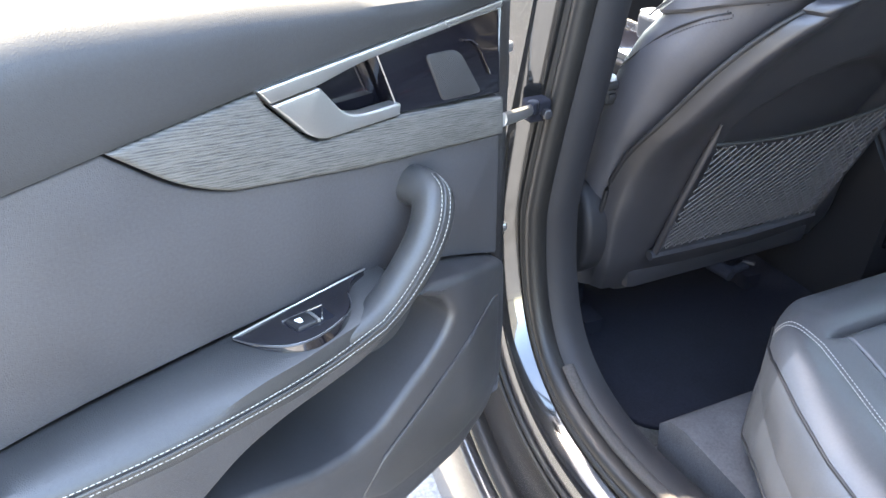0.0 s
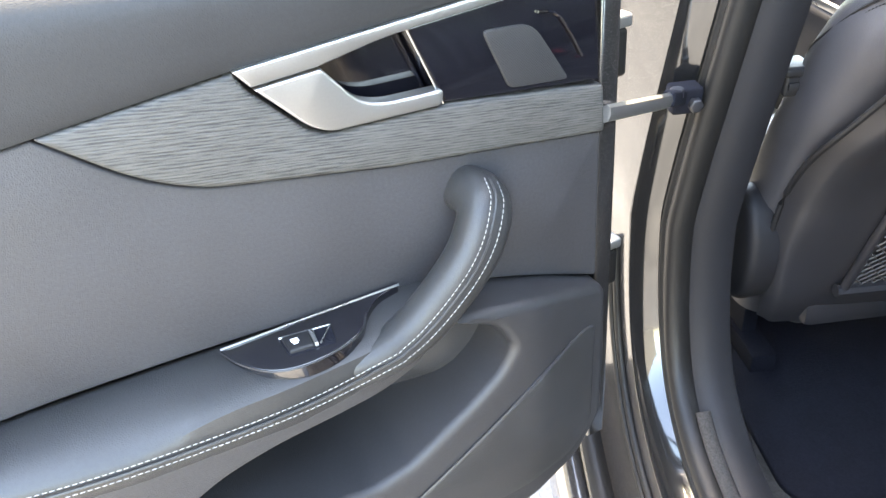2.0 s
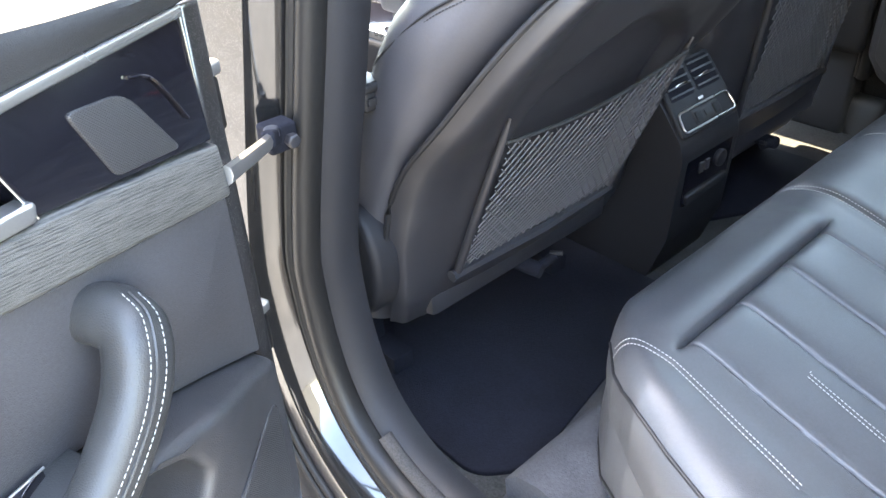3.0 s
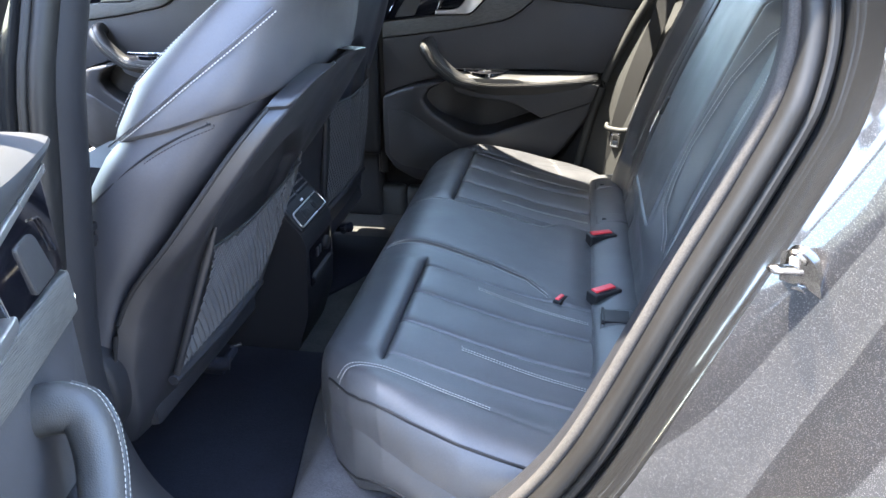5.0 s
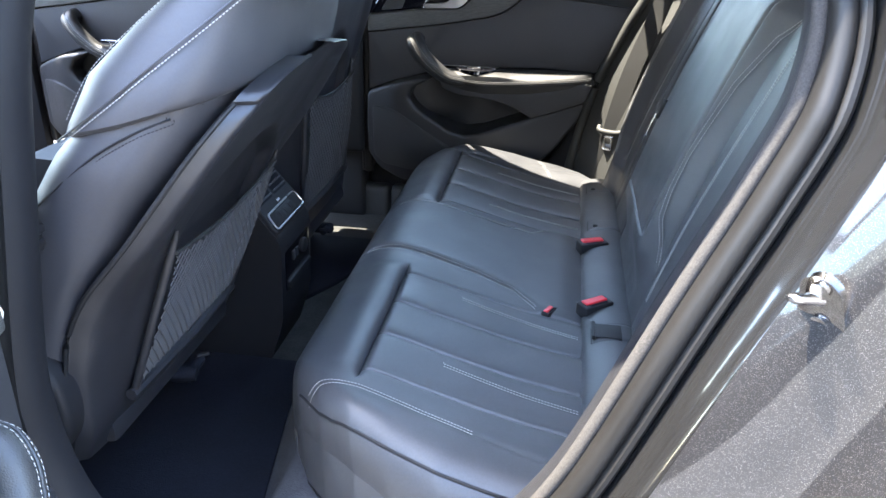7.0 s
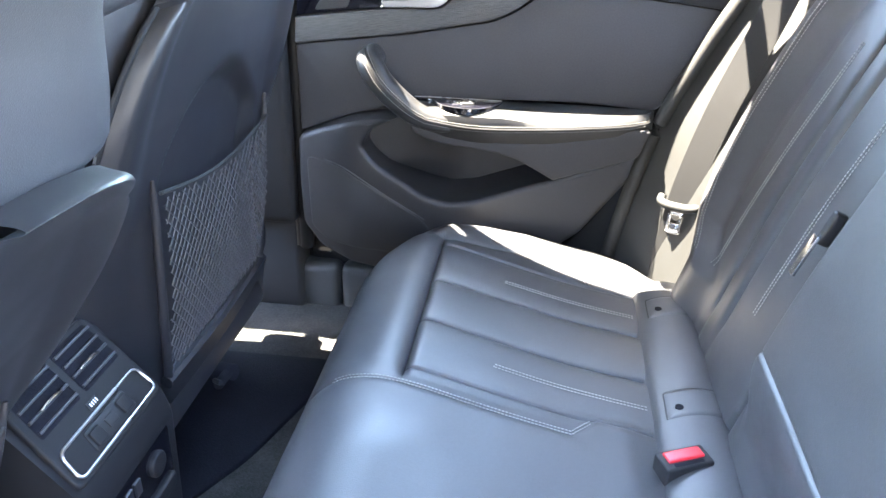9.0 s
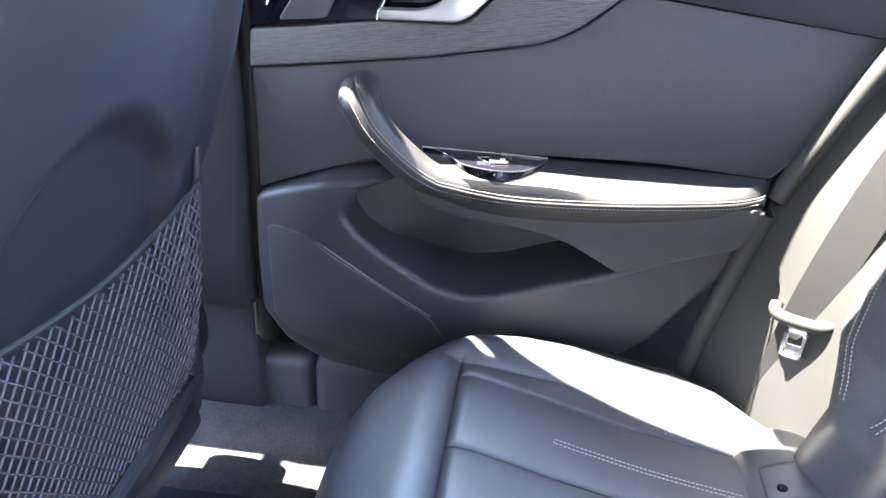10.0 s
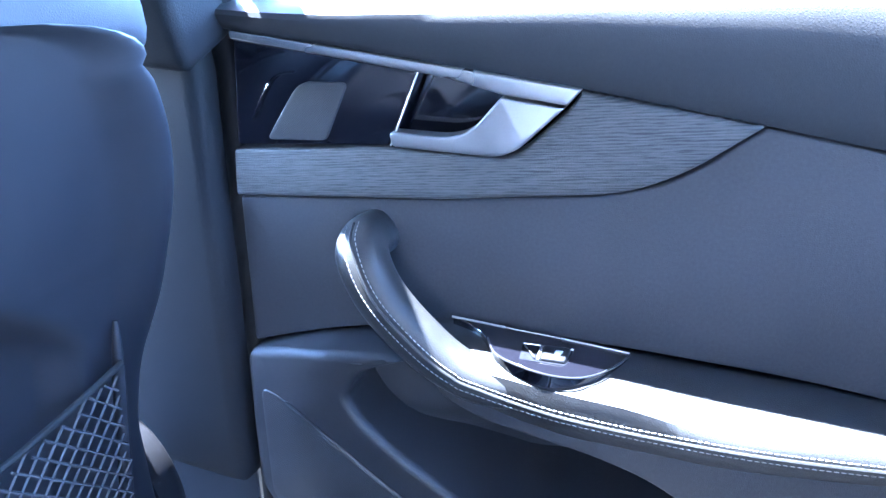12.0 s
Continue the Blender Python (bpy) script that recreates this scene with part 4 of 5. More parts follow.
def back_point(z, y):
    a = abs(y)
    h = 0.0
    for s in GROOVES:
        h += groove(y - s, 0.004, 0.011) * ease(0.60, 0.66, z)
    for s0, s1 in ((0.215, 0.36), (0.36, 0.41), (0.41, 0.52), (-0.335, -0.20), (-0.385, -0.335), (-0.52, -0.385)):
        if s0 < y < s1:
            q = (y - s0) / (s1 - s0)
            h += 0.003 * (1 - (2 * q - 1) ** 4)
    # bolsters with a stitched-down edge
    sd = right_seam(z)
    h += 0.030 * ease(sd - 0.07, sd, a) - 0.10 * ease(sd + 0.012, sd + 0.085, a) + groove(a - sd, 0.003, 0.006) * ease(0.62, 0.66, z)
    # middle armrest, with the padded lip of the lower cushion in front of its end
    across = ease(-0.205, -0.130, y) * (1 - ease(0.155, 0.196, y))
    lip = ease(-0.140, -0.125, y) * (1 - ease(0.160, 0.192, y))
    up = ease(0.703, 0.716, z)
    h += across * (0.036 * up + (1 - up) * (0.004 + 0.032 * ease(0.60, 0.70, z)))
    h += lip * (0.0014 * ease(0.660, 0.700, z) * (1 - ease(0.7025, 0.7055, z)) + groove(z - 0.7070, 0.0016, 0.003))
    h += groove(y + 0.1365, 0.003, 0.007) * ease(0.704, 0.712, z)
    h += groove(y - 0.200, 0.004, 0.010)
    h += groove(y - left_seam(z), 0.003, 0.005) * ease(0.64, 0.70, z)
    h += 0.014 * math.sin(min(max((z - 0.56) / 0.55, 0), 1) * math.pi)
    h -= 0.05 * ease(1.09, 1.16, z)
    h += 0.0006 * noise.noise(Vector((z * 12, y * 12, 5.0))) + 0.0018 * noise.noise(Vector((z * 4, y * 5, 9.0)))
    return (back_x(z) - h * 0.94, y, z + h * 0.32)


zs = np.concatenate([np.linspace(0.555, 0.700, 24, endpoint=False), np.linspace(0.700, 0.720, 12, endpoint=False), np.linspace(0.720, 1.16, 74)])
for y0, y1 in ((-0.69, -0.145), (0.200, 0.69)):
    bench_part("backrest", field(back_point, zs, np.linspace(y0, y1, 140)), LEATHER, "black leather backrest with fluted panels")
bench_part("centre_backrest", field(back_point, zs, np.linspace(-0.147, 0.202, 130)), LEATHER, "smooth leather middle backrest with fold-down armrest")


def back_line(fn, z0, z1, n=60):
    return [np.array(back_point(z, fn(z))) + np.array((-0.0016, 0, 0.0005)) for z in np.linspace(z0, z1, n)]


for d in (-0.003, 0.003):
    for y0, y1, z0, z1 in ((0.285, 0.265, 0.69, 1.09), (0.472, 0.448, 0.66, 1.0), (-0.232, -0.268, 0.64, 1.09), (-0.43, -0.45, 0.66, 1.0)):
        bench_part("stitching", stitches(back_line(lambda z: y0 + (y1 - y0) * (z - z0) / (z1 - z0) + d * 1.2, z0, z1), r=0.0007), THREAD)
    bench_part("stitching", stitches(back_line(lambda z: right_seam(z) - 0.012 + d * 1.4, 0.66, 1.10), r=0.0007), THREAD)
    bench_part("stitching", stitches(back_line(lambda z: 0.012 - right_seam(z) + d * 1.6, 0.66, 1.10), r=0.0006), THREAD)
    bench_part("stitching", stitches(back_line(lambda z: left_seam(z) + d * 1.25, 0.69, 1.11), r=0.0006), THREAD)
bench_part("stitching", stitches(back_line(lambda z: 0.214, 0.70, 1.09), r=0.0009), THREAD)


# ---- front seats ----
def build_front_seat(m, label):
    """Back of a front seat; y is measured from the seat's middle, outboard is negative."""
    seat = thing("front_seat", m, label, "car seat", "front seats")
    SL = 0.40

    def bx(z):
        return -0.075 + SL * (z - 0.53)

    def gentle(z, zs, vals):
        """Values between the rows, with the corners rounded off."""
        return float(np.mean([np.interp(z + d, zs, vals) for d in (-0.018, -0.012, -0.006, 0.0, 0.006, 0.012, 0.018)]))

    def shell_half(z):
        if z > 1.02:
            return 0.197 * math.sqrt(max(1.0 - ((z - 1.02) / 0.0335) ** 2, 0.0)) * 0.97 + 0.003
        return float(gentle(z, [0.50, 0.55, 0.64, 0.84, 0.915, 0.95, 0.987, 1.025, 1.04, 1.052], [0.245, 0.255, 0.262, 0.262, 0.252, 0.242, 0.222, 0.188, 0.14, 0.06]))

    def edge_shift(z):
        return float(gentle(z, [0.50, 0.55, 0.64, 0.72, 0.78, 0.85, 0.917, 0.975, 1.01, 1.03, 1.052], [0.0, 0.002, -0.028, -0.042, -0.032, 0.003, 0.028, 0.047, 0.059, 0.065, 0.071]))

    def shell_point(z, v):
        y = v * shell_half(z)
        av = abs(v)
        h = edge_shift(z) * ease(0.55, 1.0, av) + 0.012 * (1 - av ** 3)
        # rolled rim
        h += 0.010 * ease(0.70, 0.88, av) * (1 - ease(0.90, 1.0, av)) * ease(0.55, 0.75, z)
        h -= 0.018 * ease(0.95, 1.0, av)
        # knee recess in the upper middle
        arch = 0.925 - 0.075 * (av / 0.56) ** 2
        h += float(np.interp(z, [0.80, 0.90, 0.97, 1.052], [0.0, 0.016, 0.036, 0.066])) * (1 - ease(0.55, 1.0, av))
        h -= 0.022 * (1 - ease(0.50, 0.60, av)) * ease(0.58, 0.68, z) * (1 - ease(arch - 0.012, arch + 0.012, z))
        return (bx(z) + h, y, z)

    part("back_shell", field(shell_point, np.linspace(0.50, 1.052, 110), np.linspace(-1, 1, 100)), SHELL, seat, "moulded dark plastic seat back shell")
    # upholstered back, wrapped round the shell
    def hull(z):
        half = float(np.interp(z, [0.48, 0.62, 0.80, 0.95, 1.05, 1.13, 1.20, 1.27], [0.250, 0.268, 0.276, 0.272, 0.245, 0.205, 0.165, 0.11]))
        front = bx(z) + float(np.interp(z, [0.48, 0.90, 0.955, 0.985, 1.05, 1.10, 1.155, 1.27], [-0.175, -0.175, -0.16, -0.144, -0.138, -0.105, -0.060, -0.04]))
        back = bx(z) + float(np.interp(z, [0.48, 0.64, 0.72, 0.78, 0.85, 0.917, 0.975, 1.01, 1.04, 1.07, 1.12, 1.27], [-0.012, -0.028, -0.036, -0.036, -0.012, 0.011, 0.028, 0.038, 0.042, 0.040, 0.032, 0.03]))
        return half, front, back

    def hull_point(z, g, out=0.0):
        half, front, back = hull(z)
        cx, cy = math.cos(g), math.sin(g)
        return ((front + back) / 2 + math.copysign(abs(cx) ** 0.6, cx) * ((back - front) / 2 + out), (half + out) * math.copysign(abs(cy) ** 0.5, cy), z)

    def on_side(x, z, out=0.0):
        half, front, back = hull(z)
        c = min(abs(2 * x - front - back) / (back - front + 2 * out), 0.999) ** (1 / 0.6)
        return (x, -(half + out) * math.sqrt(math.sqrt(max(1 - c * c, 0.0))), z)

    turns = np.linspace(0, 2 * math.pi, 48, endpoint=False)
    part("backrest", loft([[hull_point(z, g) for g in turns] for z in np.linspace(0.48, 1.12, 40)]), HIDE, seat, "black leather front seat backrest")
    # shoulder bolster with a rolled lower edge
    def lower_edge(x):
        return float(np.interp(x, [-0.20, -0.03, 0.018, 0.06, 0.11, 0.16], [0.955, 0.977, 0.990, 1.001, 1.018, 1.030]))

    secs = []
    for k, out in ((0.0, -0.004), (0.006, 0.004), (0.02, 0.008), (0.05, 0.0095)) + tuple((k, 0.0095) for k in np.linspace(0.1, 1.0, 24)):
        s = []
        for g in turns:
            z = 1.0
            for r in range(5):
                x = hull_point(z, g)[0]
                z = lower_edge(x) + (1.27 - lower_edge(x)) * k
            s.append(hull_point(z, g, out))
        secs.append(s)
    part("shoulder_bolster", loft(secs), HIDE, seat, "smooth black leather shoulder section")
    lift = 0.0128
    roll = [on_side(x, z, lift) for x, z in ((-0.022, 0.980), (0.038, 1.021), (0.105, 1.073), (0.158, 1.115), (0.190, 1.143))]
    part("seam", tube(spline(roll, 8), 0.0014, 6), HIDE, seat)
    part("stitching", stitches(spline([(x + 0.003, y - 0.0006, z - 0.004) for x, y, z in roll], 8), r=0.0008), THREAD, seat, "pale contrast stitching")
    front_edge = [on_side(hull(z)[1] + 0.010, z, lift) for z in (1.0, 1.03, 1.06, 1.09, 1.12, 1.15)]
    part("stitching", stitches(spline(front_edge, 8), r=0.0006), THREAD, seat, "pale contrast stitching")
    low = [on_side(x, z, 0.0004) for x, z in ((-0.085, 0.880), (-0.046, 0.911), (0.025, 0.967), (0.075, 0.996), (0.115, 1.012))]
    part("seam", tube(spline(low, 8), 0.0015, 6), PLASTIC, seat)
    part("stitching", stitches(spline([(x + 0.003, y - 0.0003, z - 0.005) for x, y, z in low] + [on_side(0.112, 1.013), on_side(0.142, 1.024)], 8), r=0.0006), PLASTIC, seat)
    # black tube along the shell's edge, for the shade between shell and leather
    edge = [(bx(z) + edge_shift(z) - 0.017, -shell_half(z) - 0.002, z) for z in np.linspace(0.56, 1.02, 26)]
    for s in (1, -1):
        part("gap_shade", tube([(x, s * y, z) for x, y, z in edge], 0.0035, 8), PLATE, seat, "black tube for the shade in the gap round the shell")
    # pocket net and its frame
    def on(z, y, d=0.0):
        return (bx(z) + 0.012 + d, y, z)
    yo, yi = -0.178, 0.155
    top = [on(0.815 + 0.015 * k - 0.02 * math.sin(k * math.pi), -0.183 + k * (0.183 + 0.165), 0.012) for k in np.linspace(0, 1, 12)]
    part("net_hem", tube(top, 0.0026, 8), WEB, seat, "dark elastic hem of the pocket net")
    strands = []
    for k in np.linspace(-1.0, 1.0, 44):
        for d in (-1, 1):
            line = []
            for q in np.linspace(0, 1, 42):
                z = 0.590 + q * (0.228 + 0.0)
                y = -0.18 + 0.34 * (k + (q * 0.66 if d > 0 else 0.66 - q * 0.66))
                if -0.18 <= y <= 0.158 and z < 0.812 + 0.015 * (y + 0.18) / 0.34 - 0.02 * math.sin(min(max((y + 0.18) / 0.34, 0), 1) * math.pi):
                    line.append(on(z, y, 0.006 + 0.010 * math.sin(q * 2.6)))
            if len(line) > 2:
                strands.append(tube(line, 0.0011, 4))
    nt = part("pocket_net", join(strands), CORD, seat, "dark elastic mesh map pocket")
    nt["kind"] = "stuff"
    for y0, y1 in ((-0.186, -0.175), (0.172, 0.158)):
        rail = []
        for z, w in ((0.848, 0.0015), (0.83, 0.003), (0.80, 0.0042), (0.70, 0.0055), (0.60, 0.006), (0.575, 0.005)):
            c = np.array(on(z, y0 + (y1 - y0) * (0.848 - z) / 0.27, 0.006))
            rail.append([c + np.array((0.0065 * min(1.0, w / 0.0042) * math.cos(g), w * math.sin(g), 0)) for g in np.linspace(0, 2 * math.pi, 10, endpoint=False)])
        part("net_rail", loft(rail), SHELL, seat)
    part("net_base", tube([on(0.582, -0.185, 0.006), on(0.580, 0.0, 0.012), on(0.582, 0.165, 0.006)], 0.009, 8), SHELL, seat)
    part("lower_flap", box(bx(0.53) - 0.05, bx(0.53) + 0.012, -0.200, 0.200, 0.50, 0.545, 0.012), SHELL, seat)
    # recliner cover and base
    cov = [np.array((-0.115 + 0.055 * math.cos(g), 0.62 + 0.085 * math.sin(g))) for g in np.linspace(0, 2 * math.pi, 28, endpoint=False)]
    part("recliner_cover", slab(cov, 0.255, 0.292, lambda u, v, w: (u, -w, v), 0.012), PLASTIC, seat, "round-ended plastic recliner cover")
    part("rail_end", box(-0.215, -0.165, -0.285, -0.264, 0.350, 0.382, 0.004), SATIN, seat, "bright metal end of the seat rail")
    part("seat_base", box(-0.56, -0.10, -0.205, 0.22, 0.46, 0.60, 0.04, 4), LEATHER, seat)
    for y in (-0.20, 0.18):
        part("seat_rail", box(-0.50, -0.14, y - 0.02, y + 0.02, 0.345, 0.385, 0.004), FELT, seat)
        part("rail_support", box(-0.45, -0.20, y - 0.012, y + 0.012, 0.38, 0.47, 0.004), FELT, seat)
    latch = part("seat_latch", join([tube([(-0.085, 0.0, 0.492), (-0.042, 0.012, 0.488)], 0.013, 10), tube([(-0.050, 0.008, 0.490), (-0.050, 0.050, 0.494)], 0.008, 10)]), FELT, seat, "black release latch below the backrest")
    part("latch_pin", tube([(-0.055, 0.046, 0.500), (-0.038, 0.058, 0.502)], 0.004, 8), PLASTIC, latch, "small bright-edged latch pin")
    # headrest
    hr = Matrix.Translation((0.172, 0.0, 1.225)) @ Matrix.Rotation(radians(16), 4, "Y")
    head = part("headrest", move(box(-0.060, 0.028, -0.112, 0.112, -0.085, 0.10, 0.035, 5), hr), LEATHER, seat, "black leather headrest")
    part("headrest_back", move(box(0.015, 0.040, -0.090, 0.090, -0.088, 0.09, 0.012, 4), hr), TRIM, head, "grey plastic headrest back cover")
    part("headrest_base", move(box(-0.045, 0.030, -0.066, 0.066, -0.128, -0.075, 0.014, 4), hr), TRIM, head, "grey plastic headrest base")
    return seat


near_seat = build_front_seat(Matrix.Translation((0, -0.365, 0)), "black leather front seat with net pocket on its back")
far_seat = copy_thing(near_seat, Matrix.Translation((-0.028, 0.354, 0.58)) @ Matrix.Rotation(radians(-15), 4, "Y") @ Matrix.Diagonal((1, -1.04, 1.04, 1)) @ Matrix.Translation((0.031, 0, -0.59)))
tagged(far_seat, "black leather front seat with net pocket, backrest upright", "car seat", "front seats")

# ---- centre console ----
console = thing("centre_console", Matrix.Translation((0, 0.012, 0.345)), "rear end of the centre console with air vents", "centre console")
cm = Matrix.Translation((0, 0, -0.345))
body = [(-0.50, 0.345), (-0.02, 0.345), (0.012, 0.44), (0.020, 0.60), (0.012, 0.628), (-0.07, 0.728), (-0.12, 0.745), (-0.50, 0.76)]
part("console_body", move(slab(rounded(body, [0, 0.01, 0.02, 0.01, 0.01, 0.012, 0.03, 0]), -0.092, 0.092, lambda u, v, w: (u, w, v), 0.006), cm), PLASTIC, console, "dark plastic console body")
ang = math.atan2(0.1, 0.082)
FACE = cm @ Matrix.Translation((-0.029, 0, 0.679)) @ Matrix.Rotation(ang, 4, "Y")


def CP(u, v, w):
    """On the sloping face: u across the car, v up the slope, w out of the face."""
    return tuple(FACE @ Vector((-v, u, w)))


fp = part("control_face", slab(rounded([(-0.086, -0.062), (0.086, -0.062), (0.08, 0.062), (-0.08, 0.062)], 0.012), 0.0, 0.006, CP, 0.003), PLASTIC, console, "satin grey control face")
for s in (-1, 1):
    # no depth behind the slats; matte black gives the shaded recess
    vp = part("air_vent", slab(rounded([(s * 0.004, 0.0), (s * 0.074, 0.0), (s * 0.07, 0.056), (s * 0.004, 0.056)], 0.004), 0.0, 0.0065, CP, 0.002), FELT, console, "rear air vent with slats over a flat black backing for the shade inside")
    for k in range(4):
        c = 0.0075 + 0.0137 * k
        part("slat", slab([(s * 0.006, c - 0.0016), (s * 0.071, c - 0.0016), (s * 0.071, c + 0.0016), (s * 0.006, c + 0.0016)], 0.002, 0.0095, CP, 0.0008), SHELL, vp)
    tab = spline([(s * 0.018, 0.0215, 0.0105), (s * 0.028, 0.0235, 0.0135), (s * 0.042, 0.0235, 0.0135), (s * 0.052, 0.0215, 0.0105)], 5)
    part("vent_tab", tube([CP(*q) for q in tab], 0.0014, 6), CHROME, vp, "bright vent tab")
loop = rounded([(-0.078, -0.054), (0.078, -0.054), (0.074, -0.020), (-0.074, -0.020)], 0.010, 6)
part("chrome_surround", tube([CP(q[0], q[1], 0.0075) for q in loop + [loop[0]]], 0.0018, 8), SATIN, console, "chrome control surround")
part("climate_panel", slab(rounded([(-0.04, -0.050), (0.04, -0.050), (0.038, -0.025), (-0.038, -0.025)], 0.004), 0.0, 0.0075, CP, 0.001), PLATE, console, "black climate control panel")
for s in (-1, 1):
    part("climate_key", slab(rounded([(s * 0.018, -0.047), (s * 0.036, -0.047), (s * 0.035, -0.029), (s * 0.018, -0.029)], 0.002), 0.0, 0.0105, CP, 0.0015), PLASTIC, console)
part("climate_display", slab(rounded([(-0.008, -0.044), (0.008, -0.044), (0.008, -0.032), (-0.008, -0.032)], 0.001), 0.0, 0.009, CP, 0.0005), PLATE, console)
badge = part("badge", slab(rounded([(-0.009, -0.0165), (0.009, -0.0165), (0.009, -0.0075), (-0.009, -0.0075)], 0.001), 0.0, 0.0072, CP, 0.0005), PLATE, console, "small black vent wheel window")
for k in range(4):
    u = -0.0055 + 0.0036 * k
    part("badge_mark", slab([(u, -0.0140), (u + 0.0016, -0.0140), (u + 0.0016, -0.0095), (u, -0.0095)], 0.0, 0.0078, CP, 0.0002), WHITE, badge)


def LP(u, v, w):
    return (0.0155 + w, u, v - 0.345)


part("socket_panel", slab(rounded([(-0.07, 0.50), (0.07, 0.50), (0.075, 0.595), (-0.075, 0.595)], 0.008), -0.01, 0.004, LP, 0.003), GLOSS, console, "black socket panel")
sock = [np.array((0.035 + 0.016 * math.cos(g), 0.562 + 0.016 * math.sin(g))) for g in np.linspace(0, 2 * math.pi, 20, endpoint=False)]
part("power_socket", slab(sock, 0.0, 0.010, LP, 0.003), PLASTIC, console, "round power socket lid")
for k in (0, 1):
    part("usb_port", slab([(-0.032 + 0.018 * k, 0.555), (-0.020 + 0.018 * k, 0.555), (-0.020 + 0.018 * k, 0.575), (-0.032 + 0.018 * k, 0.575)], 0.0, 0.0065, LP, 0.001), SHELL, console)
part("tray_lip", slab(rounded([(-0.065, 0.505), (0.065, 0.505), (0.068, 0.524), (-0.068, 0.524)], 0.006), 0.0, 0.009, LP, 0.003), PLASTIC, console)

# ---- belts, buckles, anchors ----
def buckle(y, lean, label):
    b = thing("belt_buckle", Matrix.Translation((0.630, y, 0.584)) @ Matrix.Rotation(radians(lean), 4, "Z"), label, "belt buckle", "belt buckles")
    part("housing", box(-0.016, 0.016, -0.031, 0.031, -0.04, 0.006, 0.004, 3), PLATE, b, "black buckle housing")
    part("release_button", box(-0.0115, 0.0055, -0.0235, 0.0235, -0.012, 0.0092, 0.0028, 3), RED, b, "red release button")
    # the slot's shade as a black bar on the housing
    part("slot", box(0.0078, 0.0122, -0.019, 0.019, -0.004, 0.0066, 0.0006), FELT, b, "matte black bar for the shade in the tongue slot")
    return b


buckle(-0.148, -52, "black seat belt buckle with red button, upright")
buckle(0.125, -66, "black seat belt buckle with red button, upright")
third = buckle(-0.178, -25, "small black seat belt buckle with red button, sunk in the cushion")
third.matrix_world = Matrix.Translation((0.549, -0.178, 0.578)) @ Matrix.Rotation(radians(-25), 4, "Z") @ Matrix.Diagonal((0.5, 0.5, 0.6, 1))

def strip_z(x, y):
    return strip_point((x - 0.598) / 0.112, y / 0.60)[2]


for y in (-0.48, -0.24, 0.24, 0.48):
    base = np.array((0.655, y, strip_z(0.655, y)))
    a = thing("anchor_cover", Matrix.Translation(base), "small leather flap over a child-seat anchor", "anchor cover", "anchor covers")

    def flap(u, v, lift=0.0032, cy=y, base=base):
        edge = max(abs(u), abs(v)) ** 10
        x, yy = 0.660 + 0.040 * u, cy + 0.028 * v + 0.010 * u
        return tuple(np.array((x, yy, strip_z(min(x, 0.708), yy) + lift * (1 - edge) - 0.001)) - base)

    part("flap", field(flap, np.linspace(-1, 1, 22), np.linspace(-1, 1, 20)), LEATHER, a)
    rim = [flap(u, v, 0.0026) for u, v in [(-0.95, k) for k in np.linspace(-0.9, 0.9, 8)] + [(k, 0.96) for k in np.linspace(-0.9, 0.95, 12)]]
    part("flap_seam", tube(rim, 0.0011, 6), PLATE, a)
    c = np.array(flap(-0.55, -0.35))
    if y == -0.24:
        # slot not cut: solid black boxes give its inner shade
        part("anchor_slot_shade", join([box(c[0] - 0.012, c[0] + 0.034, c[1] - 0.010, c[1] + 0.034, c[2] - 0.002, c[2] + 0.003, 0.002), box(c[0] - 0.016, c[0] - 0.010, c[1] - 0.014, c[1] + 0.038, c[2] - 0.002, c[2] + 0.006, 0.002)]), PLATE, a, "black boxes standing in for the shade of the open anchor slot")
    else:
        # black disc on the flap, coloured as the shaded inside of a hole
        disc = [np.array((c[0] + 0.0055 * math.cos(g), c[1] + 0.0055 * math.sin(g))) for g in np.linspace(0, 2 * math.pi, 14, endpoint=False)]
        part("hole_shade", slab(disc, c[2] - 0.002, c[2] + 0.0012, lambda u, v, w: (u, v, w), 0.0004), FELT, a, "small black disc for the shade of a hole")

# far C pillar trim, its seal and belt
def far_trim(u, v):
    q = np.array(spline([(0.575, 0.50), (0.59, 0.61), (0.632, 0.79), (0.694, 0.94), (0.744, 1.04), (0.80, 1.18)], 8))
    i = min(int(u * (len(q) - 1)), len(q) - 2)
    p = q[i] + (q[i + 1] - q[i]) * (u * (len(q) - 1) - i)
    return (p[0] + 0.13 * v, 0.700 - 0.10 * v - 0.04 * v * v, p[1] - 0.02 * v)


for sgn in (1, -1):
    ct = part("pillar_trim", field(lambda u, v: (far_trim(u, v)[0], sgn * far_trim(u, v)[1], far_trim(u, v)[2]), np.linspace(0, 1 if sgn > 0 else 0.72, 30), np.linspace(0, 1, 14)), TRIM)
    tagged(ct, "grey plastic trim between the door and the backrest", "trim", kind="structure")

welt = part("seal_welt", tube([(far_trim(u, 0)[0] - 0.006, far_trim(u, 0)[1] - 0.004, far_trim(u, 0)[2]) for u in np.linspace(0.1, 1, 40)], 0.0125, 12), TRIM)
tagged(welt, "grey fabric-covered welt beside the pillar trim", "trim", kind="structure")

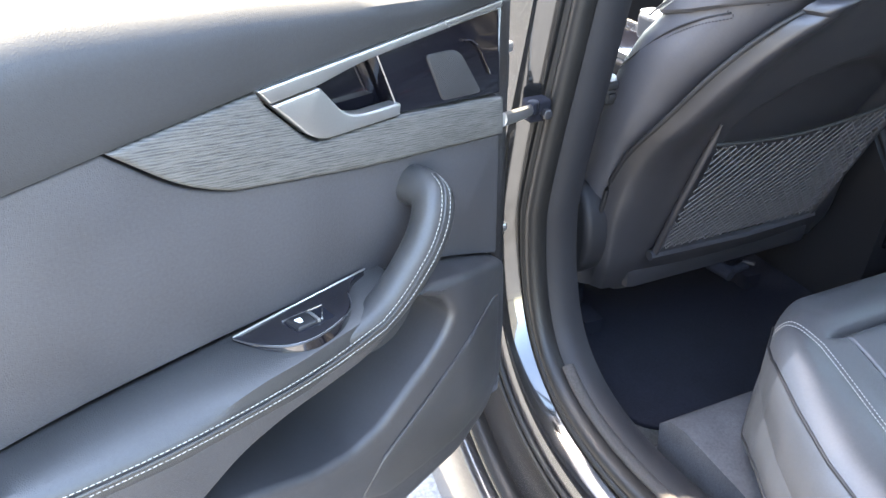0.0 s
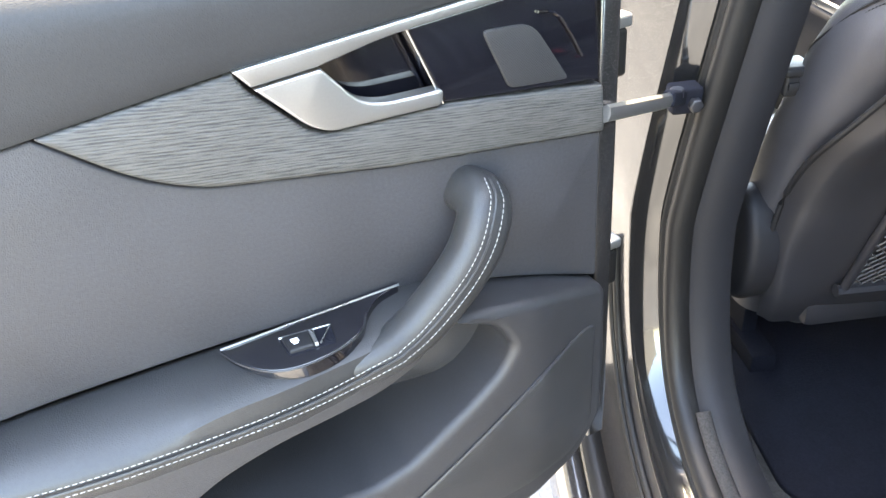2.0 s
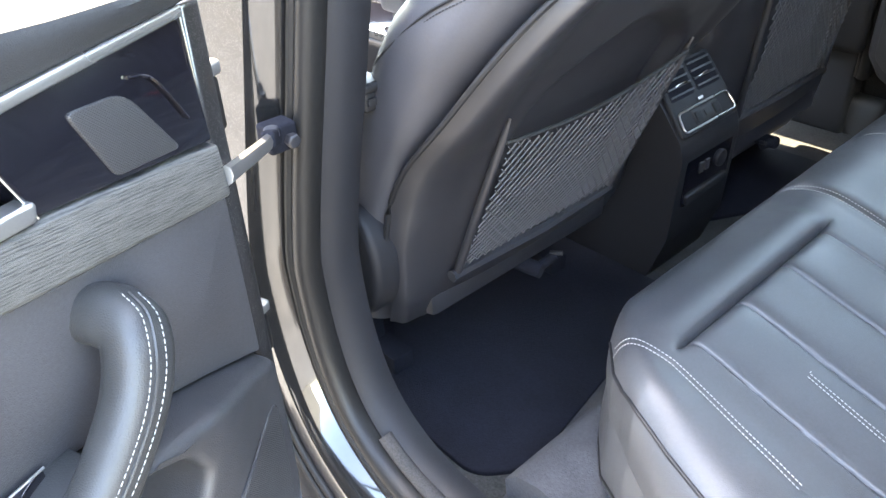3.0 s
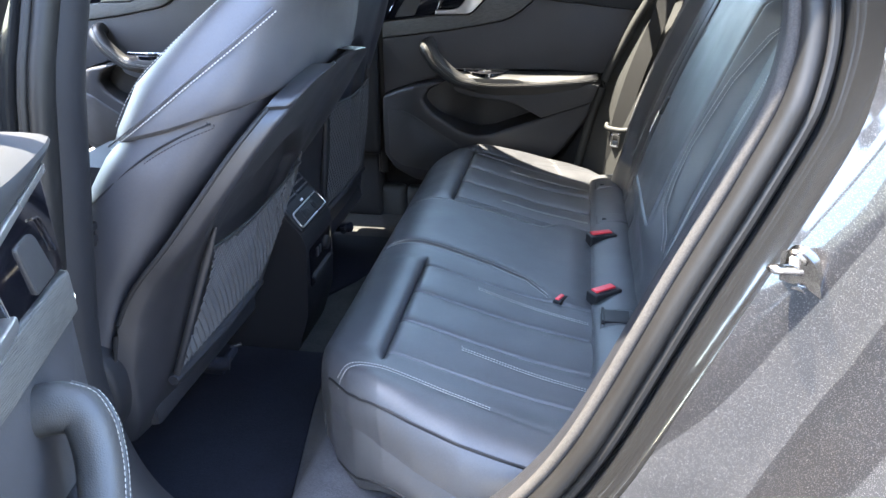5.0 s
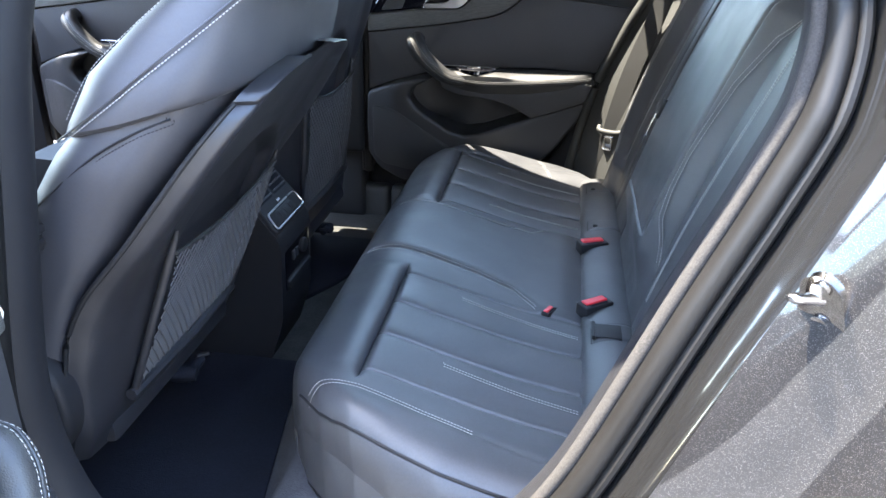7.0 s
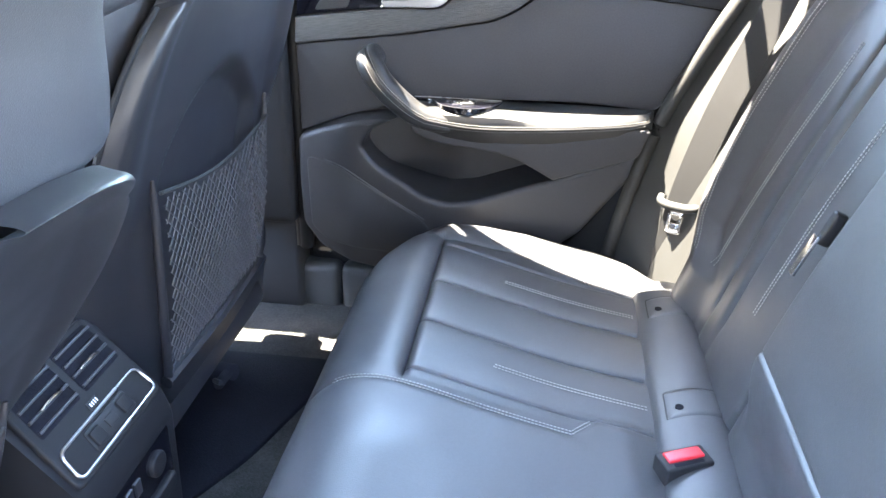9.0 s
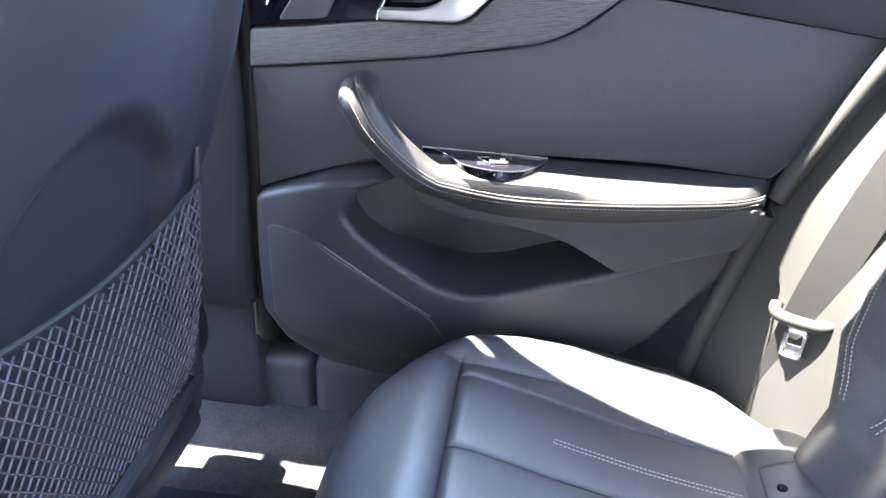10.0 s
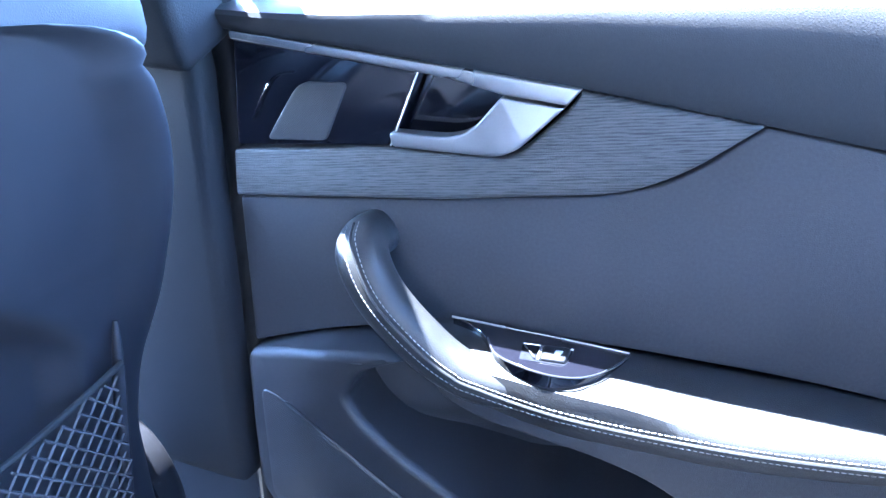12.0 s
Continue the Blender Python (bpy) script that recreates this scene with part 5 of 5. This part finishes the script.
belt_thing = thing("seat_belt", Matrix.Translation((0.64, 0.62, 0.69)), "dark grey rear seat belt with metal tongue", "seat belt")
w = []
for x, y, z in spline([(0.664, 0.632, 0.52), (0.668, 0.634, 0.60), (0.682, 0.632, 0.72), (0.712, 0.630, 0.853), (0.757, 0.628, 0.993), (0.80, 0.62, 1.15)], 8):
    a, b = Vector((x - 0.021, y + 0.010, z)), Vector((x + 0.021, y - 0.012, z))
    w.append([tuple(q - Vector((0.64, 0.62, 0.69))) for q in (a, b, b + Vector((0.0008, 0.0016, 0)), a + Vector((0.0008, 0.0016, 0)))])
part("webbing", loft(w), WEB, belt_thing, "dark grey woven belt webbing", smooth=False)
stop = spline([(0.008, 0.026, 0.010), (0.006, 0.018, 0.003), (0.018, 0.008, 0.0), (0.050, -0.004, 0.0), (0.066, -0.002, 0.005), (0.070, 0.004, 0.012)], 6)
part("belt_stop", tube(stop, 0.0075, 10), TRIM, belt_thing, "pale plastic belt stop")
tongue = rounded([(-0.010, -0.012), (0.010, -0.012), (0.010, -0.046), (-0.010, -0.046)], 0.004, 4)
TG = Matrix.Translation((0.030, 0.002, 0.0)) @ Matrix.Rotation(radians(-22), 4, "Z")
part("tongue", tube([tuple(TG @ Vector((q[0], 0, q[1]))) for q in tongue + [tongue[0]]], 0.0032, 6), CHROME, belt_thing, "bright metal belt tongue")
part("tongue_blade", move(box(-0.008, 0.008, -0.001, 0.001, -0.044, -0.030, 0.0005), TG), CHROME, belt_thing)

# middle belt end clipped on the backrest
mid = thing("belt_latch", Matrix.Translation((0.738, 0.186, 0.848)) @ Matrix.Rotation(radians(19), 4, "Y"), "small black belt latch with metal tongue on the backrest", "belt latch")
part("guide", box(-0.007, 0.008, -0.0055, 0.0055, -0.004, 0.036, 0.004, 3), PLATE, mid, "black plastic guide")
part("tongue", box(-0.010, -0.006, -0.006, 0.006, -0.046, 0.004, 0.001), CHROME, mid, "bright metal tongue")

latch = thing("release_latch", Matrix.Translation((0.868, 0.165, 1.10)) @ Matrix.Rotation(radians(19), 4, "Y"), "small black release latch at the top of the backrest", "release latch")
part("latch_base", box(-0.014, 0.010, -0.045, 0.045, -0.012, 0.014, 0.005, 3), PLATE, latch, "black plastic base")
part("latch_lever", box(-0.024, -0.010, -0.022, 0.022, -0.006, 0.010, 0.004, 3), SHELL, latch, "dark plastic lever")

# door striker on the near C pillar
striker = thing("door_striker", Matrix.Translation((0.763, -0.794, 0.947)) @ Matrix.Rotation(radians(48), 4, "Z") @ Matrix.Rotation(radians(-22), 4, "Y") @ Matrix.Scale(0.90, 4), "bright metal door striker on the painted pillar", "door striker")
plate = rounded([(-0.032, -0.014), (-0.020, -0.020), (0.022, -0.016), (0.034, 0.0), (0.026, 0.016), (-0.022, 0.020), (-0.034, 0.010)], 0.012, 4)
part("base_plate", slab(plate, 0.006, -0.006, lambda u, v, w: (w, v, u), -0.003), STEEL, striker, "bright worn striker plate")
for u in (-0.020, 0.021):
    screw = [np.array((u + 0.0065 * math.cos(g), 0.0065 * math.sin(g))) for g in np.linspace(0, 2 * math.pi, 14, endpoint=False)]
    part("screw", slab(screw, 0.0, -0.0095, lambda u, v, w: (w, v, u), -0.002), STEEL, striker)
arm = []
for k in np.linspace(0, 1, 9):
    c = np.array((-0.004 - 0.026 * k, 0.004 + 0.012 * k, 0.006 + 0.016 * k))
    r = 0.0105 - 0.003 * k - (0.003 if k > 0.95 else 0)
    arm.append([c + np.array((0, r * math.cos(g), 0.75 * r * math.sin(g))) for g in np.linspace(0, 2 * math.pi, 14, endpoint=False)])
part("striker_arm", loft(arm), STEEL, striker, "rounded metal striker arm")

# door check arm
check = thing("door_check_strap", Matrix.Translation((-0.052, -0.768, 0.865)), "metal door check strap between pillar and open door", "door check")
part("arm", tube([(0.0, 0.0, 0.0), (0.05, -0.042, 0.018), (0.145, -0.126, 0.055)], 0.0055, 8, 1.5), SATIN, check, "bright steel arm")
part("bracket", join([box(-0.016, 0.010, -0.014, 0.020, -0.018, 0.012, 0.005, 3), move(box(-0.006, 0.046, -0.007, 0.007, -0.009, 0.008, 0.004, 3), Matrix.Rotation(radians(-40), 4, "Z") @ Matrix.Rotation(radians(-18), 4, "Y"))]), FELT, check, "black door check bracket")
pin = [np.array((0.0075 * math.cos(g), 0.0075 * math.sin(g))) for g in np.linspace(0, 2 * math.pi, 12, endpoint=False)]
part("pivot_pin", slab(pin, 0.006, 0.016, lambda u, v, w: (0.014 + u, -0.012 + v, w), 0.002), SHELL, check, "dark pivot pin")
bolt = [np.array((0.008 * math.cos(g), 0.008 * math.sin(g))) for g in np.linspace(0, 2 * math.pi, 6, endpoint=False)]
part("bolt", slab(bolt, 0.010, 0.019, lambda u, v, w: (w, 0.010 + u, -0.006 + v), 0.002), SHELL, check)

# belt guide clip on the near B pillar
clip = thing("belt_clip", Matrix.Translation((-0.070, -0.640, 0.868)), "small black belt clip on the pillar trim", "belt clip")
part("clip_body", box(-0.016, 0.017, -0.014, 0.014, -0.020, 0.006, 0.006, 3), PLATE, clip)
part("clip_lip", box(-0.018, 0.022, -0.017, 0.017, 0.004, 0.016, 0.005, 3), PLATE, clip)
part("clip_stud", box(0.004, 0.020, -0.010, 0.010, -0.012, -0.002, 0.003, 2), PLATE, clip)

# ---- front footwell ----
for sgn in (-1, 1):
    side = part("footwell_side", box(-1.85, -1.045, sgn * 0.735 - 0.02, sgn * 0.735 + 0.02, 0.28, 1.05, 0.01), PLASTIC)
    tagged(side, "dark plastic side panel beside the dashboard", "trim", kind="structure")
tunnel = thing("shifter_console", Matrix.Translation((-0.78, 0.0, 0.345)), "front centre console with bright-trimmed gear selector", "centre console")
part("tunnel", box(-0.60, 0.27, -0.11, 0.11, 0.0, 0.30, 0.02, 3), PLASTIC, tunnel, "dark plastic tunnel")
part("deck", box(-0.42, 0.20, -0.095, 0.095, 0.30, 0.308, 0.003), GLOSS, tunnel, "piano-black console deck")
for y in (-0.098, 0.098):
    part("deck_rail", box(-0.45, 0.22, y - 0.006, y + 0.006, 0.298, 0.316, 0.003), SATIN, tunnel, "satin metal side rail")
part("selector", join([box(-0.05, 0.05, -0.03, 0.03, 0.33, 0.40, 0.018, 4), box(-0.02, 0.02, -0.015, 0.015, 0.30, 0.34, 0.004)]), LEATHER, tunnel, "leather gear selector knob")
part("selector_trim", box(-0.052, 0.052, -0.022, 0.022, 0.376, 0.404, 0.008, 3), SATIN, tunnel, "satin metal selector cap")
for k in range(4):
    part("console_key", box(0.08 + 0.025 * k, 0.10 + 0.025 * k, -0.06, 0.06, 0.306, 0.314, 0.002), SATIN, tunnel)
